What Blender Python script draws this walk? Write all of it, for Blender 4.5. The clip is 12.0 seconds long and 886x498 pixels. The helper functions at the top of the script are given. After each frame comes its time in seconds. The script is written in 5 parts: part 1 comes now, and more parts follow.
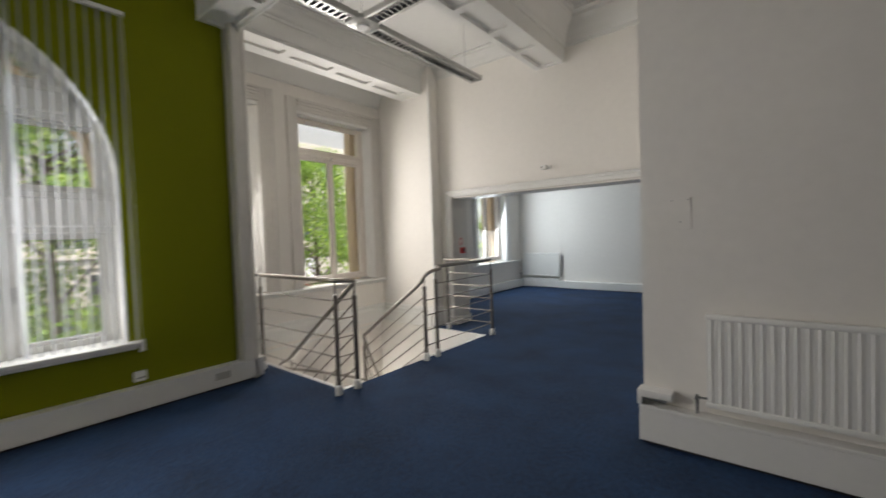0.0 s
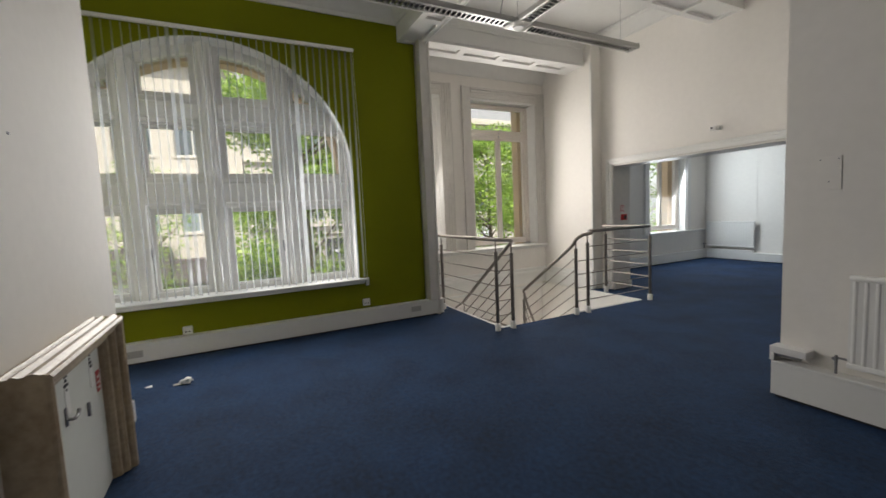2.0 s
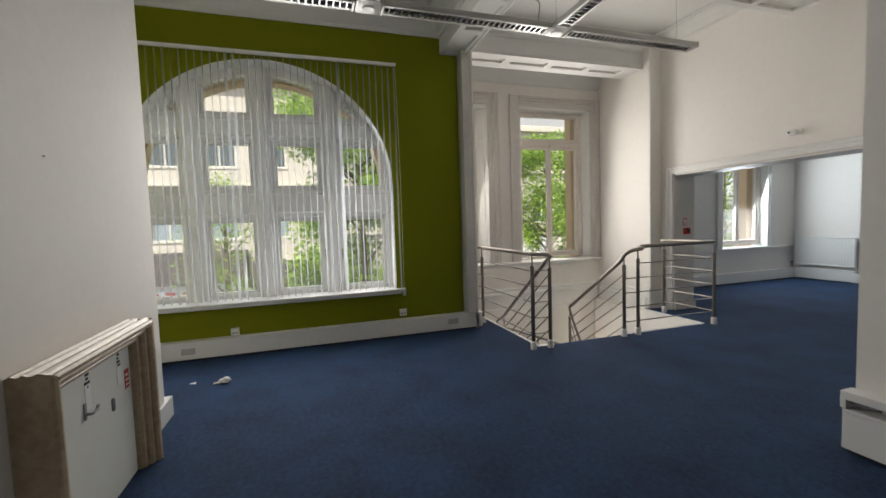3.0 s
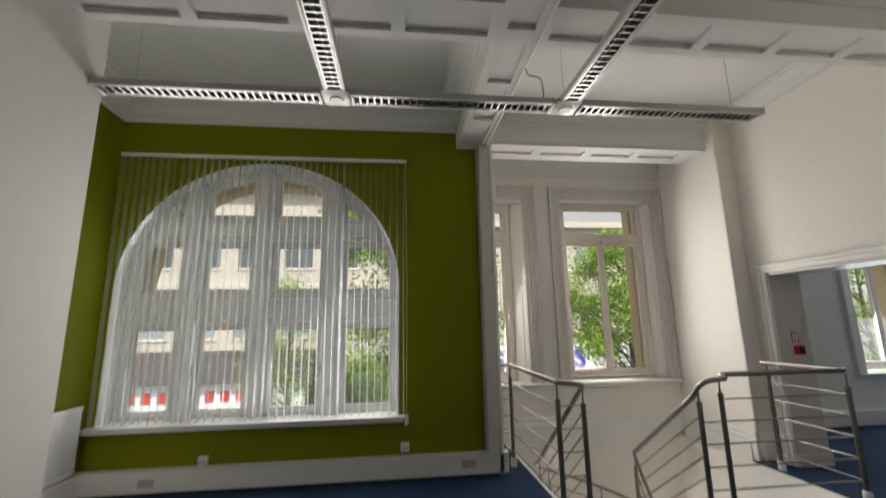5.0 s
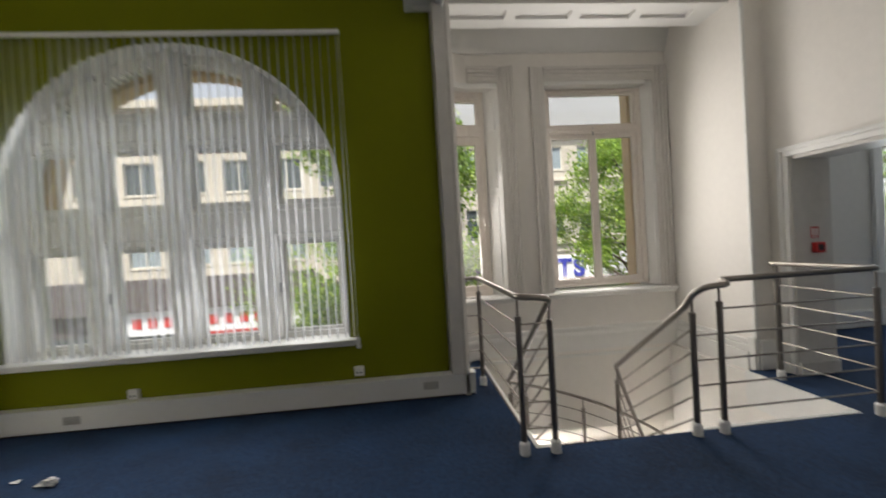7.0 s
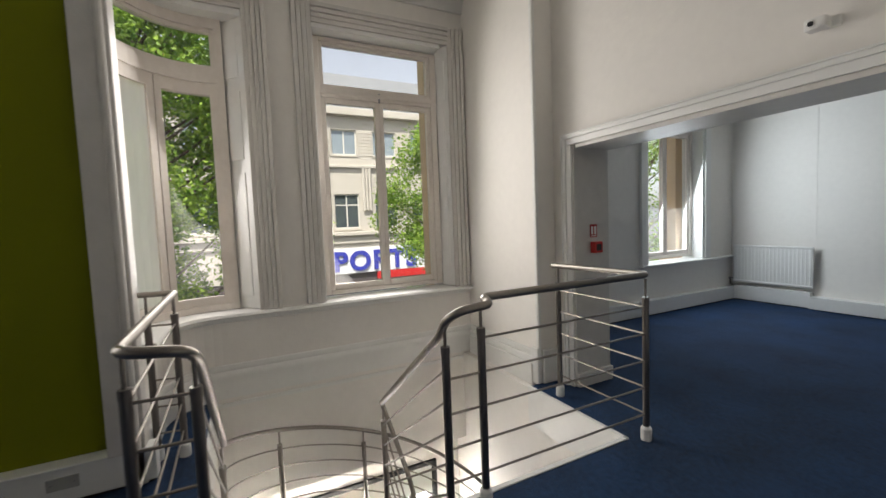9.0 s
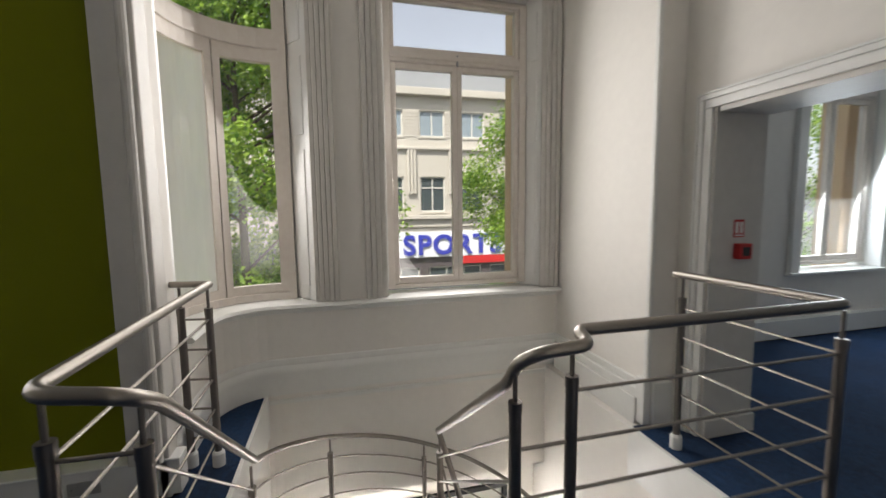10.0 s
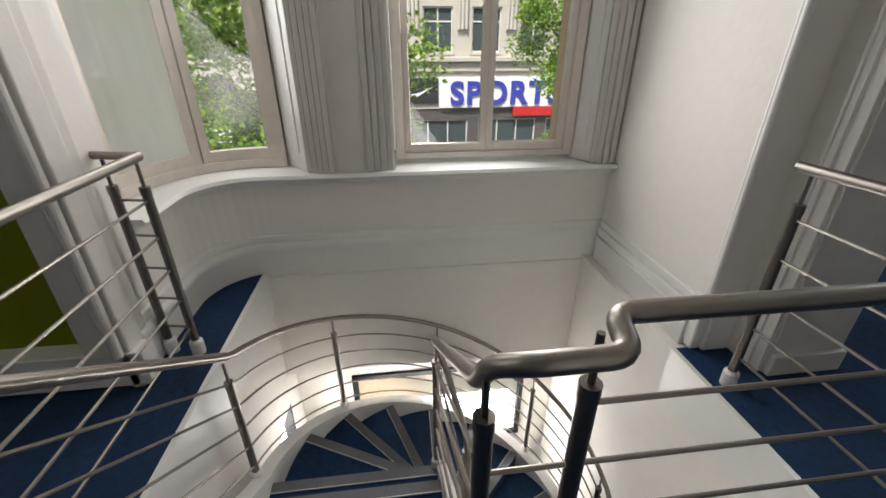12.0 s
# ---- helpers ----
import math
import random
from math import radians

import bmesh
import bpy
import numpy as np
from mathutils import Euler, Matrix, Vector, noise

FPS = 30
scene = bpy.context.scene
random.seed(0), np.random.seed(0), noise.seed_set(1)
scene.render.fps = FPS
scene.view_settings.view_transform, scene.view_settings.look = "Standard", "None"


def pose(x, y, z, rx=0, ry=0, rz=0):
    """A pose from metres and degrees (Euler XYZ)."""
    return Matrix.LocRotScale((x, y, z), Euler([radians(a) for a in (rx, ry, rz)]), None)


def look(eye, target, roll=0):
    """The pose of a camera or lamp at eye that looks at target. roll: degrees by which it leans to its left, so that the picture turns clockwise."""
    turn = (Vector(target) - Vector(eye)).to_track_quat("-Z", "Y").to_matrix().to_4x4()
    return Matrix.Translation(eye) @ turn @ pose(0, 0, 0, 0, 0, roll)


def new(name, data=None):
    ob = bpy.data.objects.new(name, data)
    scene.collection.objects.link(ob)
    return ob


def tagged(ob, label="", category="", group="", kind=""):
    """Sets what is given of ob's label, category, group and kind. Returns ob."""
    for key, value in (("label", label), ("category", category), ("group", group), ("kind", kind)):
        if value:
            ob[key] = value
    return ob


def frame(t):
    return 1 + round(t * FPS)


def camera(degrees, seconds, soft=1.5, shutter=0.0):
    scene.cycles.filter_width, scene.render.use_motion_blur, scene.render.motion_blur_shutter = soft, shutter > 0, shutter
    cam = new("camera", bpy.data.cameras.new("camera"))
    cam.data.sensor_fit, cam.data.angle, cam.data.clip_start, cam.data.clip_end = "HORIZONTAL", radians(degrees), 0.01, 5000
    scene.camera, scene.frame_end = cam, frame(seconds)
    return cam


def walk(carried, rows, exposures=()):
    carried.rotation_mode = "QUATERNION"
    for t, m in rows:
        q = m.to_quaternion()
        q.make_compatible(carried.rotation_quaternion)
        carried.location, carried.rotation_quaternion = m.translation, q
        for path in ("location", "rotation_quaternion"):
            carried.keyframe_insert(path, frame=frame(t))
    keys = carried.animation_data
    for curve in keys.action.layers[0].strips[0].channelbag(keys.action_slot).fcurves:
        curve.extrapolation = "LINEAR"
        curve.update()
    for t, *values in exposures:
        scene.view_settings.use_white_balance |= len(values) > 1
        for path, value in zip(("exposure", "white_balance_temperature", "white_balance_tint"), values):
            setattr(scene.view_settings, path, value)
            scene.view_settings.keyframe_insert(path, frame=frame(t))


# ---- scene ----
cam = camera(94.7, 12.0, shutter=0.5)
METRES, EYE, TILT, LEAN, TURN = 6.24, 1.49, 0.0, 0.0, 38.9
PATH = [
    (0, (0.046, -0.023, 1.437), (-1.21, 1.532, 1.372), -1.9),
    (0.5, (0.262, -0.165, 1.415), (-1.282, 1.101, 1.296), -1.9),
    (0.8, (0.397, -0.249, 1.416), (-1.234, 0.901, 1.275), -2.5),
    (1, (0.467, -0.315, 1.399), (-1.191, 0.791, 1.231), -2.5),
    (1.5, (0.679, -0.394, 1.424), (-1.03, 0.63, 1.249), -2.8),
    (2, (0.807, -0.374, 1.387), (-0.973, 0.52, 1.213), -2.6),
    (2.5, (0.89, -0.248, 1.399), (-0.962, 0.491, 1.247), -2.5),
    (4.3, (0.525, 0.672, 1.452), (-1.451, 0.978, 1.509), -0.6),
    (4.5, (0.433, 0.757, 1.439), (-1.543, 1.033, 1.573), -0.8),
    (5, (0.267, 0.958, 1.529), (-1.687, 1.181, 1.895), -1.0),
    (5.5, (0.152, 1.148, 1.533), (-1.741, 1.317, 2.155), -1.7),
    (6, (0.077, 1.215, 1.551), (-1.803, 1.331, 2.223), -1.8),
    (6.5, (-0.154, 1.359, 1.506), (-2.133, 1.421, 1.787), -2.1),
    (7, (-0.439, 1.533, 1.447), (-2.43, 1.72, 1.412), -3.4),
    (7.5, (-0.667, 1.869, 1.453), (-2.558, 2.504, 1.307), -3.3),
    (7.7, (-0.778, 1.993, 1.457), (-2.581, 2.845, 1.312), -2.8),
    (9.3, (-1.51, 2.74, 1.45), (-3.296, 3.631, 1.319), -2.2),
    (9.5, (-1.625, 2.802, 1.445), (-3.465, 3.574, 1.309), -1.5),
    (10, (-1.929, 2.956, 1.475), (-3.856, 3.451, 1.277), -0.7),
    (10.5, (-2.165, 3.142, 1.501), (-4.109, 3.432, 1.134), -0.2),
    (11, (-2.328, 3.289, 1.508), (-4.23, 3.468, 0.916), -0.0),
    (11.5, (-2.453, 3.326, 1.499), (-4.278, 3.484, 0.695), 0.2),
    (12, (-2.542, 3.34, 1.485), (-4.323, 3.558, 0.602), -0.1),
]
walk(cam, [(t, look(eye, target, roll)) for t, eye, target, roll in PATH], exposures=[(0, 1.08, 6500, 10), (2.7, 1.02, 6500, 10), (4.5, 0.9, 6550, 10), (5.5, 0.75, 6600, 10), (7.5, 0.85, 6500, 10), (9.3, 0.78, 6450, 10), (12, 0.68, 6250, 10)])

# ---- world and light ----
world = bpy.data.worlds.new("sky")
scene.world = world
world.use_nodes = True
wn = world.node_tree
sky = wn.nodes.new("ShaderNodeTexSky")
sky.sky_type, sky.sun_disc = "NISHITA", False
sky.dust_density, sky.air_density = 2.0, 1.0
sky.sun_elevation, sky.sun_rotation = radians(58), radians(120)
wn.nodes["Background"].inputs["Strength"].default_value = 0.15
haze = wn.nodes.new("ShaderNodeHueSaturation")
haze.inputs["Saturation"].default_value = 0.3
wn.links.new(sky.outputs[0], haze.inputs["Color"])
wn.links.new(haze.outputs[0], wn.nodes["Background"].inputs[0])
sun = new("sun", bpy.data.lights.new("sun", "SUN"))
sun.data.energy, sun.data.angle, sun.data.color = 5.0, radians(0.5), (1, 0.94, 0.84)
sun.matrix_world = look((14, -8.1, 26), (0, 0, 0))


def window_light(x, y, z, wide, high, watts, turn=-90, tilt=68, color=(1.0, 0.955, 0.92), spread=180):
    """Skylight that enters by a window's opening."""
    lamp = new("window_light", bpy.data.lights.new("window_light", "AREA"))
    lamp.data.shape, lamp.data.size, lamp.data.size_y = "RECTANGLE", wide, high
    lamp.data.energy, lamp.data.color, lamp.data.spread = watts, color, radians(spread)
    lamp.matrix_world = pose(x, y, z, tilt, 0, turn)


window_light(-4.10, -0.49, 1.85, 2.7, 2.2, 26, -79, 79, spread=155)
window_light(-4.46, -0.5, 1.7, 2.7, 2.1, 10, -90, 84, (0.93, 0.96, 1.0))
window_light(-5.42, 3.85, 2.0, 0.95, 2.3, 24, -96, 86, (1.0, 0.955, 0.91), 160)
window_light(-5.42, 2.36, 2.0, 0.4, 2.0, 9.0, -90, 80, (1.0, 0.95, 0.90))
window_light(-5.36, 8.5, 1.95, 1.2, 2.2, 36, -90, 74, (0.84, 0.93, 1.0))
# two lamps added behind the stair well's panes to make them glow
window_light(-5.62, 3.65, -1.8, 1.5, 0.95, 55, -90)
window_light(-5.05, 2.16, -1.48, 0.36, 0.42, 7, 0, 90)


# ---- materials ----
def material(name, color, rough=0.6, metal=0.0, grain=0.0, scale=8.0, bump=0.0, bump_scale=60.0, tint=None, coat=0.0):
    """A surface with cloudy wear at two scales and a fine relief."""
    m = bpy.data.materials.new(name)
    m.use_nodes = True
    nt, b = m.node_tree, m.node_tree.nodes["Principled BSDF"]
    b.inputs["Roughness"].default_value, b.inputs["Metallic"].default_value = rough, metal
    b.inputs["Coat Weight"].default_value = coat
    b.inputs["Base Color"].default_value = (*color, 1)
    if grain or bump:
        co = nt.nodes.new("ShaderNodeTexCoord")
    if grain:
        wide, fine = nt.nodes.new("ShaderNodeTexNoise"), nt.nodes.new("ShaderNodeTexNoise")
        wide.inputs["Scale"].default_value, wide.inputs["Detail"].default_value = scale * 0.15, 3
        fine.inputs["Scale"].default_value, fine.inputs["Detail"].default_value = scale * 2.3, 4
        add = nt.nodes.new("ShaderNodeMath")
        add.operation = "ADD"
        ramp = nt.nodes.new("ShaderNodeMapRange")
        ramp.inputs["From Min"].default_value, ramp.inputs["From Max"].default_value = 0.7, 1.3
        mix = nt.nodes.new("ShaderNodeMix")
        mix.data_type = "RGBA"
        other = tint or tuple(c * 0.6 for c in color)
        mix.inputs["A"].default_value = (*color, 1)
        mix.inputs["B"].default_value = (*[c + (o - c) * grain for c, o in zip(color, other)], 1)
        for n in (wide, fine):
            nt.links.new(co.outputs["Object"], n.inputs["Vector"])
        nt.links.new(wide.outputs["Fac"], add.inputs[0])
        nt.links.new(fine.outputs["Fac"], add.inputs[1])
        nt.links.new(add.outputs[0], ramp.inputs["Value"])
        nt.links.new(ramp.outputs[0], mix.inputs["Factor"])
        nt.links.new(mix.outputs["Result"], b.inputs["Base Color"])
    if bump:
        n = nt.nodes.new("ShaderNodeTexNoise")
        n.inputs["Scale"].default_value, n.inputs["Detail"].default_value = bump_scale, 3
        bm_ = nt.nodes.new("ShaderNodeBump")
        bm_.inputs["Strength"].default_value, bm_.inputs["Distance"].default_value = bump, 0.01
        nt.links.new(co.outputs["Object"], n.inputs["Vector"])
        nt.links.new(n.outputs["Fac"], bm_.inputs["Height"])
        nt.links.new(bm_.outputs[0], b.inputs["Normal"])
    return m


def glass_material(name, rough=0.0, color=(1, 1, 1), clear=0.92):
    m = bpy.data.materials.new(name)
    m.use_nodes = True
    nt = m.node_tree
    b = nt.nodes["Principled BSDF"]
    b.inputs["Roughness"].default_value, b.inputs["Base Color"].default_value = 0.03, (0.02, 0.02, 0.02, 1)
    t = nt.nodes.new("ShaderNodeBsdfTransparent")
    t.inputs["Color"].default_value = (*color, 1)
    mix = nt.nodes.new("ShaderNodeMixShader")
    mix.inputs[0].default_value = clear
    nt.links.new(b.outputs[0], mix.inputs[1])
    nt.links.new(t.outputs[0], mix.inputs[2])
    nt.links.new(mix.outputs[0], nt.nodes["Material Output"].inputs["Surface"])
    return m


WHITE = material("white_wall_paint", (0.83, 0.795, 0.745), 0.7, grain=0.12, scale=6, bump=0.12, bump_scale=25)
GREEN = material("olive_green_wall_paint", (0.188, 0.205, 0.001), 0.7, grain=0.12, scale=5, bump=0.12, bump_scale=30)
GREEN.node_tree.nodes["Principled BSDF"].inputs["Specular IOR Level"].default_value = 0.2
GLOSS = material("white_gloss_paint", (0.8, 0.79, 0.76), 0.32, grain=0.1, scale=9, bump=0.05, bump_scale=18)
# white gloss darkened: the shade on casings, linings and trim is in its colour
SHADE = material("shaded_white_gloss", (0.69, 0.66, 0.615), 0.4, grain=0.25, scale=6, bump=0.08)
CEIL = material("ceiling_white", (0.74, 0.73, 0.7), 0.8, grain=0.1, scale=5, bump=0.1)
CARPET = material("navy_carpet", (0.0078, 0.044, 0.128), 0.95, grain=1.45, scale=13, bump=0.9, bump_scale=260)
STEEL = material("brushed_steel", (0.31, 0.28, 0.25), 0.38, 1.0, grain=0.25, scale=20)
DARKSTEEL = material("bronze_toned_steel", (0.20, 0.18, 0.165), 0.4, 1.0, grain=0.2, scale=20)
PLASTIC = material("white_plastic", (0.82, 0.81, 0.78), 0.35, grain=0.05)
LOUVRE = material("polished_louvre", (0.55, 0.55, 0.54), 0.26, 1.0)
CASING = material("pale_grey_metal", (0.50, 0.49, 0.46), 0.35, 0.3, grain=0.1)
STONE = material("brown_painted_stone", (0.62, 0.51, 0.35), 0.30, grain=1.0, tint=(0.40, 0.30, 0.19), scale=12, bump=0.25, bump_scale=40)
SASH = material("aged_cream_sash_paint", (0.76, 0.70, 0.64), 0.40, grain=0.3, scale=9, tint=(0.52, 0.43, 0.35), bump=0.08, bump_scale=18)
BOARD = material("white_board", (0.72, 0.73, 0.68), 0.5, grain=0.12, scale=5)
RED = material("red_plastic", (0.5, 0.02, 0.02), 0.4, grain=0.1)
BLACK = material("black_rubber", (0.02, 0.02, 0.022), 0.6, grain=0.2)
GREY = material("grey_metal", (0.3, 0.3, 0.31), 0.4, 0.6, grain=0.2)
NOSING = material("grey_nosing", (0.13, 0.13, 0.14), 0.5, 0.4, grain=0.4, scale=30, bump=0.2)
GLASS = glass_material("window_glass")
# a film of dust on the panes, thicker towards the sills
gt = GLASS.node_tree
dust, dust_mix, dust_co, dust_xyz, dust_low, dust_noise, dust_mul = (gt.nodes.new(k) for k in ("ShaderNodeBsdfTranslucent", "ShaderNodeMixShader", "ShaderNodeTexCoord", "ShaderNodeSeparateXYZ", "ShaderNodeMapRange", "ShaderNodeTexNoise", "ShaderNodeMath"))
dust.inputs["Color"].default_value = (0.9, 0.88, 0.84, 1)
dust_noise.inputs["Scale"].default_value = 3.0
dust_low.inputs["From Min"].default_value, dust_low.inputs["From Max"].default_value = 1.35, 0.80
dust_low.inputs["To Min"].default_value, dust_low.inputs["To Max"].default_value = 0.05, 0.08
dust_mul.operation = "MULTIPLY"
old = gt.nodes["Material Output"].inputs["Surface"].links[0].from_socket
for a_, b_ in ((dust_co.outputs["Object"], dust_xyz.inputs[0]), (dust_co.outputs["Object"], dust_noise.inputs["Vector"]), (dust_xyz.outputs["Z"], dust_low.inputs["Value"]), (dust_low.outputs[0], dust_mul.inputs[0]), (dust_noise.outputs["Fac"], dust_mul.inputs[1]),
               (dust_mul.outputs[0], dust_mix.inputs[0]), (old, dust_mix.inputs[1]), (dust.outputs[0], dust_mix.inputs[2]), (dust_mix.outputs[0], gt.nodes["Material Output"].inputs["Surface"])):
    gt.links.new(a_, b_)
# arch panes: the dust film thickened into a white veil that paints glare
GLAREPANE = GLASS.copy()
GLAREPANE.name = "glare_veiled_glass"
for n_ in GLAREPANE.node_tree.nodes:
    if n_.type == "MAP_RANGE":
        n_.inputs["To Min"].default_value, n_.inputs["To Max"].default_value = 0.20, 0.28
HAZE = bpy.data.materials.new("dusty_glass")
HAZE.use_nodes = True
hz = HAZE.node_tree
hzt, hzp, hzm, hzn = (hz.nodes.new(k) for k in ("ShaderNodeBsdfTranslucent", "ShaderNodeBsdfTransparent", "ShaderNodeMixShader", "ShaderNodeTexNoise"))
hzt.inputs["Color"].default_value = (0.97, 0.93, 0.87, 1)
hzn.inputs["Scale"].default_value = 2.5
hzr = hz.nodes.new("ShaderNodeMapRange")
hzr.inputs["To Min"].default_value, hzr.inputs["To Max"].default_value = 0.15, 0.40
for a_, b_ in ((hzn.outputs["Fac"], hzr.inputs["Value"]), (hzr.outputs[0], hzm.inputs[0]), (hzt.outputs[0], hzm.inputs[1]), (hzp.outputs[0], hzm.inputs[2]), (hzm.outputs[0], hz.nodes["Material Output"].inputs["Surface"])):
    hz.links.new(a_, b_)
SANDSTONE = material("orange_sandstone", (0.72, 0.53, 0.34), 0.9, grain=0.4, scale=8, bump=0.4)
BEIGE = material("cream_facade_stone", (0.50, 0.465, 0.40), 0.9, grain=0.3, scale=3, bump=0.3)


# ---- building blocks ----
def box(bm, x0, x1, y0, y1, z0, z1, bevel=0.0):
    """A box between the given planes, its edges rounded by bevel."""
    got = bmesh.ops.create_cube(bm, size=1)
    vs = got["verts"]
    for v in vs:
        v.co = ((x0 + x1) / 2 + v.co.x * (x1 - x0), (y0 + y1) / 2 + v.co.y * (y1 - y0), (z0 + z1) / 2 + v.co.z * (z1 - z0))
    if bevel:
        es = list({e for v in vs for e in v.link_edges})
        bmesh.ops.bevel(bm, geom=es, offset=bevel, segments=2, affect="EDGES", profile=0.5)
    return bm


def rod(bm, a, b, r, n=10, r2=None):
    """A round bar from a to b."""
    a, b = Vector(a), Vector(b)
    m = Matrix.Translation((a + b) / 2) @ (b - a).to_track_quat("Z", "Y").to_matrix().to_4x4()
    bmesh.ops.create_cone(bm, cap_ends=True, segments=n, radius1=r, radius2=r if r2 is None else r2, depth=(b - a).length, matrix=m)
    return bm


def tube(bm, pts, r, n=10):
    """A round bar along a line of points, with swept corners."""
    pts = [Vector(p) for p in pts]
    rings = []
    side = None
    for i, p in enumerate(pts):
        d = (pts[min(i + 1, len(pts) - 1)] - pts[max(i - 1, 0)]).normalized()
        if side is None:
            side = d.orthogonal().normalized()
        side = (side - side.dot(d) * d).normalized()
        up = d.cross(side)
        rings.append([bm.verts.new(p + r * (math.cos(2 * math.pi * k / n) * side + math.sin(2 * math.pi * k / n) * up)) for k in range(n)])
    for a, b in zip(rings, rings[1:]):
        for k in range(n):
            bm.faces.new((a[k], a[(k + 1) % n], b[(k + 1) % n], b[k]))
    bm.faces.new(rings[0][::-1])
    bm.faces.new(rings[-1])
    return bm


def rounded(pts, r=0.08, n=5):
    """The points of a line, each inner corner replaced by an arc."""
    pts = [Vector(p) for p in pts]
    out = [pts[0]]
    for a, b, c in zip(pts, pts[1:], pts[2:]):
        k = min(r, (a - b).length * 0.45, (c - b).length * 0.45)
        p, q = b + (a - b).normalized() * k, b + (c - b).normalized() * k
        for i in range(n + 1):
            t = i / n
            out.append(p * (1 - t) ** 2 + b * 2 * t * (1 - t) + q * t * t)
    return out + [pts[-1]]


def profile_run(bm, profile, path, closed=False):
    """Sweeps a profile (out, up) along a flat path; out lies to the left of the way."""
    pts = [Vector(p) for p in path]
    rings = []
    for i, p in enumerate(pts):
        prev = pts[i - 1] if i or closed else None
        nxt = pts[(i + 1) % len(pts)] if i + 1 < len(pts) or closed else None
        d1 = (p - prev).normalized() if prev is not None else (nxt - p).normalized()
        d2 = (nxt - p).normalized() if nxt is not None else d1
        n1, n2 = Vector((-d1.y, d1.x, 0)), Vector((-d2.y, d2.x, 0))
        mit = (n1 + n2).normalized()
        mit /= max(mit.dot(n1), 0.3)
        rings.append([bm.verts.new(p + mit * o + Vector((0, 0, u))) for o, u in profile])
    pairs = list(zip(rings, rings[1:])) + ([(rings[-1], rings[0])] if closed else [])
    for a, b in pairs:
        for k in range(len(profile)):
            j = (k + 1) % len(profile)
            bm.faces.new((a[k], b[k], b[j], a[j]))
    if not closed:
        bm.faces.new(rings[0])
        bm.faces.new(rings[-1][::-1])
    return bm


def done(name, bm, mat, smooth=False):
    bmesh.ops.recalc_face_normals(bm, faces=bm.faces)
    me = bpy.data.meshes.new(name)
    bm.to_mesh(me)
    bm.free()
    me.materials.append(mat)
    if smooth:
        for p in me.polygons:
            p.use_smooth = True
        me.set_sharp_from_angle(angle=radians(40))
    return new(name, me)


def part(name, bm, mat, parent, label="", smooth=False):
    ob = done(name, bm, mat, smooth)
    ob.parent = parent
    ob.matrix_parent_inverse = parent.matrix_world.inverted() if parent.type == "EMPTY" else Matrix()
    return tagged(ob, label) if label else ob


def thing(name, at, label, category, group=""):
    """An empty at the base of a thing; its parts are built round (0, 0, 0)."""
    ob = new(name)
    ob.empty_display_size = 0.1
    ob.location = at
    bpy.context.view_layer.update()
    return tagged(ob, label, category, group)


def hang(name, bm, mat, parent, label="", smooth=False):
    """A part whose mesh is given in its parent's own coordinates."""
    ob = done(name, bm, mat, smooth)
    ob.parent = parent
    return tagged(ob, label) if label else ob


def setting(name, bm, mat, label="", smooth=False):
    return tagged(done(name, bm, mat, smooth), label, "", "", "structure")


def boxes(rows):
    bm = bmesh.new()
    for r in rows:
        box(bm, *r)
    return bm


# ---- plan ----
XG = -4.30      # face of the green window wall
YS = -2.05      # side wall beyond the chimney breast
YC = -1.15      # face of the chimney breast
YD = 5.14       # face of the wall with the wide opening
XB = -5.33      # face of the bay's window wall
YR = 4.93       # bay's far side wall
HB = 3.61       # underside of the beams
HC = 4.15       # ceiling
YE = 10.0       # far room's end wall
HOLE = (-3.14, 2.35, 4.82)

# ---- walls ----
AY, AR, AH, AZ, AB = -0.49, 1.47, 1.40, 1.96, 0.60


def arch_wall(x0, x1, y0, y1, z0, z1):
    """Wall with a round-headed opening through it."""
    bm = bmesh.new()
    n = 32
    loop = [(AY - AR, AB)] + [(AY - AR * math.cos(math.pi * i / n), AZ + AH * math.sin(math.pi * i / n)) for i in range(n + 1)] + [(AY + AR, AB)]
    outer = [(y0, AB)] + [(y0 + (y1 - y0) * i / n, z1) for i in range(n + 1)] + [(y1, AB)]
    outer[1], outer[-2] = (y0, z1), (y1, z1)
    for x in (x0, x1):
        a = [bm.verts.new((x, *p)) for p in loop]
        b = [bm.verts.new((x, *p)) for p in outer]
        for i in range(len(a) - 1):
            bm.faces.new((a[i], a[i + 1], b[i + 1], b[i]))
        if x == x0:
            first = (a, b)
    for f, s in zip(first, (a, b)):
        for i in range(len(s) - 1):
            bm.faces.new((f[i], f[i + 1], s[i + 1], s[i]))
    box(bm, x0, x1, y0, y1, z0, AB)
    return bm


setting("wall_west", arch_wall(-4.75, XG, YS, 1.89, -0.3, HC), GREEN, "olive green painted window wall with a round-headed opening")
setting("wall_side", boxes([(-4.75, -2.6, YS - 0.3, YS, -0.3, HC)]), GREEN, "olive green painted return wall in the alcove")
setting("chimney_breast", boxes([(-2.65, 0.6, YS - 0.3, YC, 0, HC)]), WHITE, "off-white painted chimney breast")
setting("wall_south", boxes([(0.6, 7.3, YS - 0.3, YS, 0, HC)]), WHITE, "off-white painted wall")
setting("wall_east", boxes([(7.0, 7.3, YS, 3.0, 0, HC)]), WHITE, "off-white painted wall")
setting("wall_block", boxes([(-0.65, 7.3, 3.0, YD + 0.39, 0, HC)]), WHITE, "off-white painted wall end with a radiator")
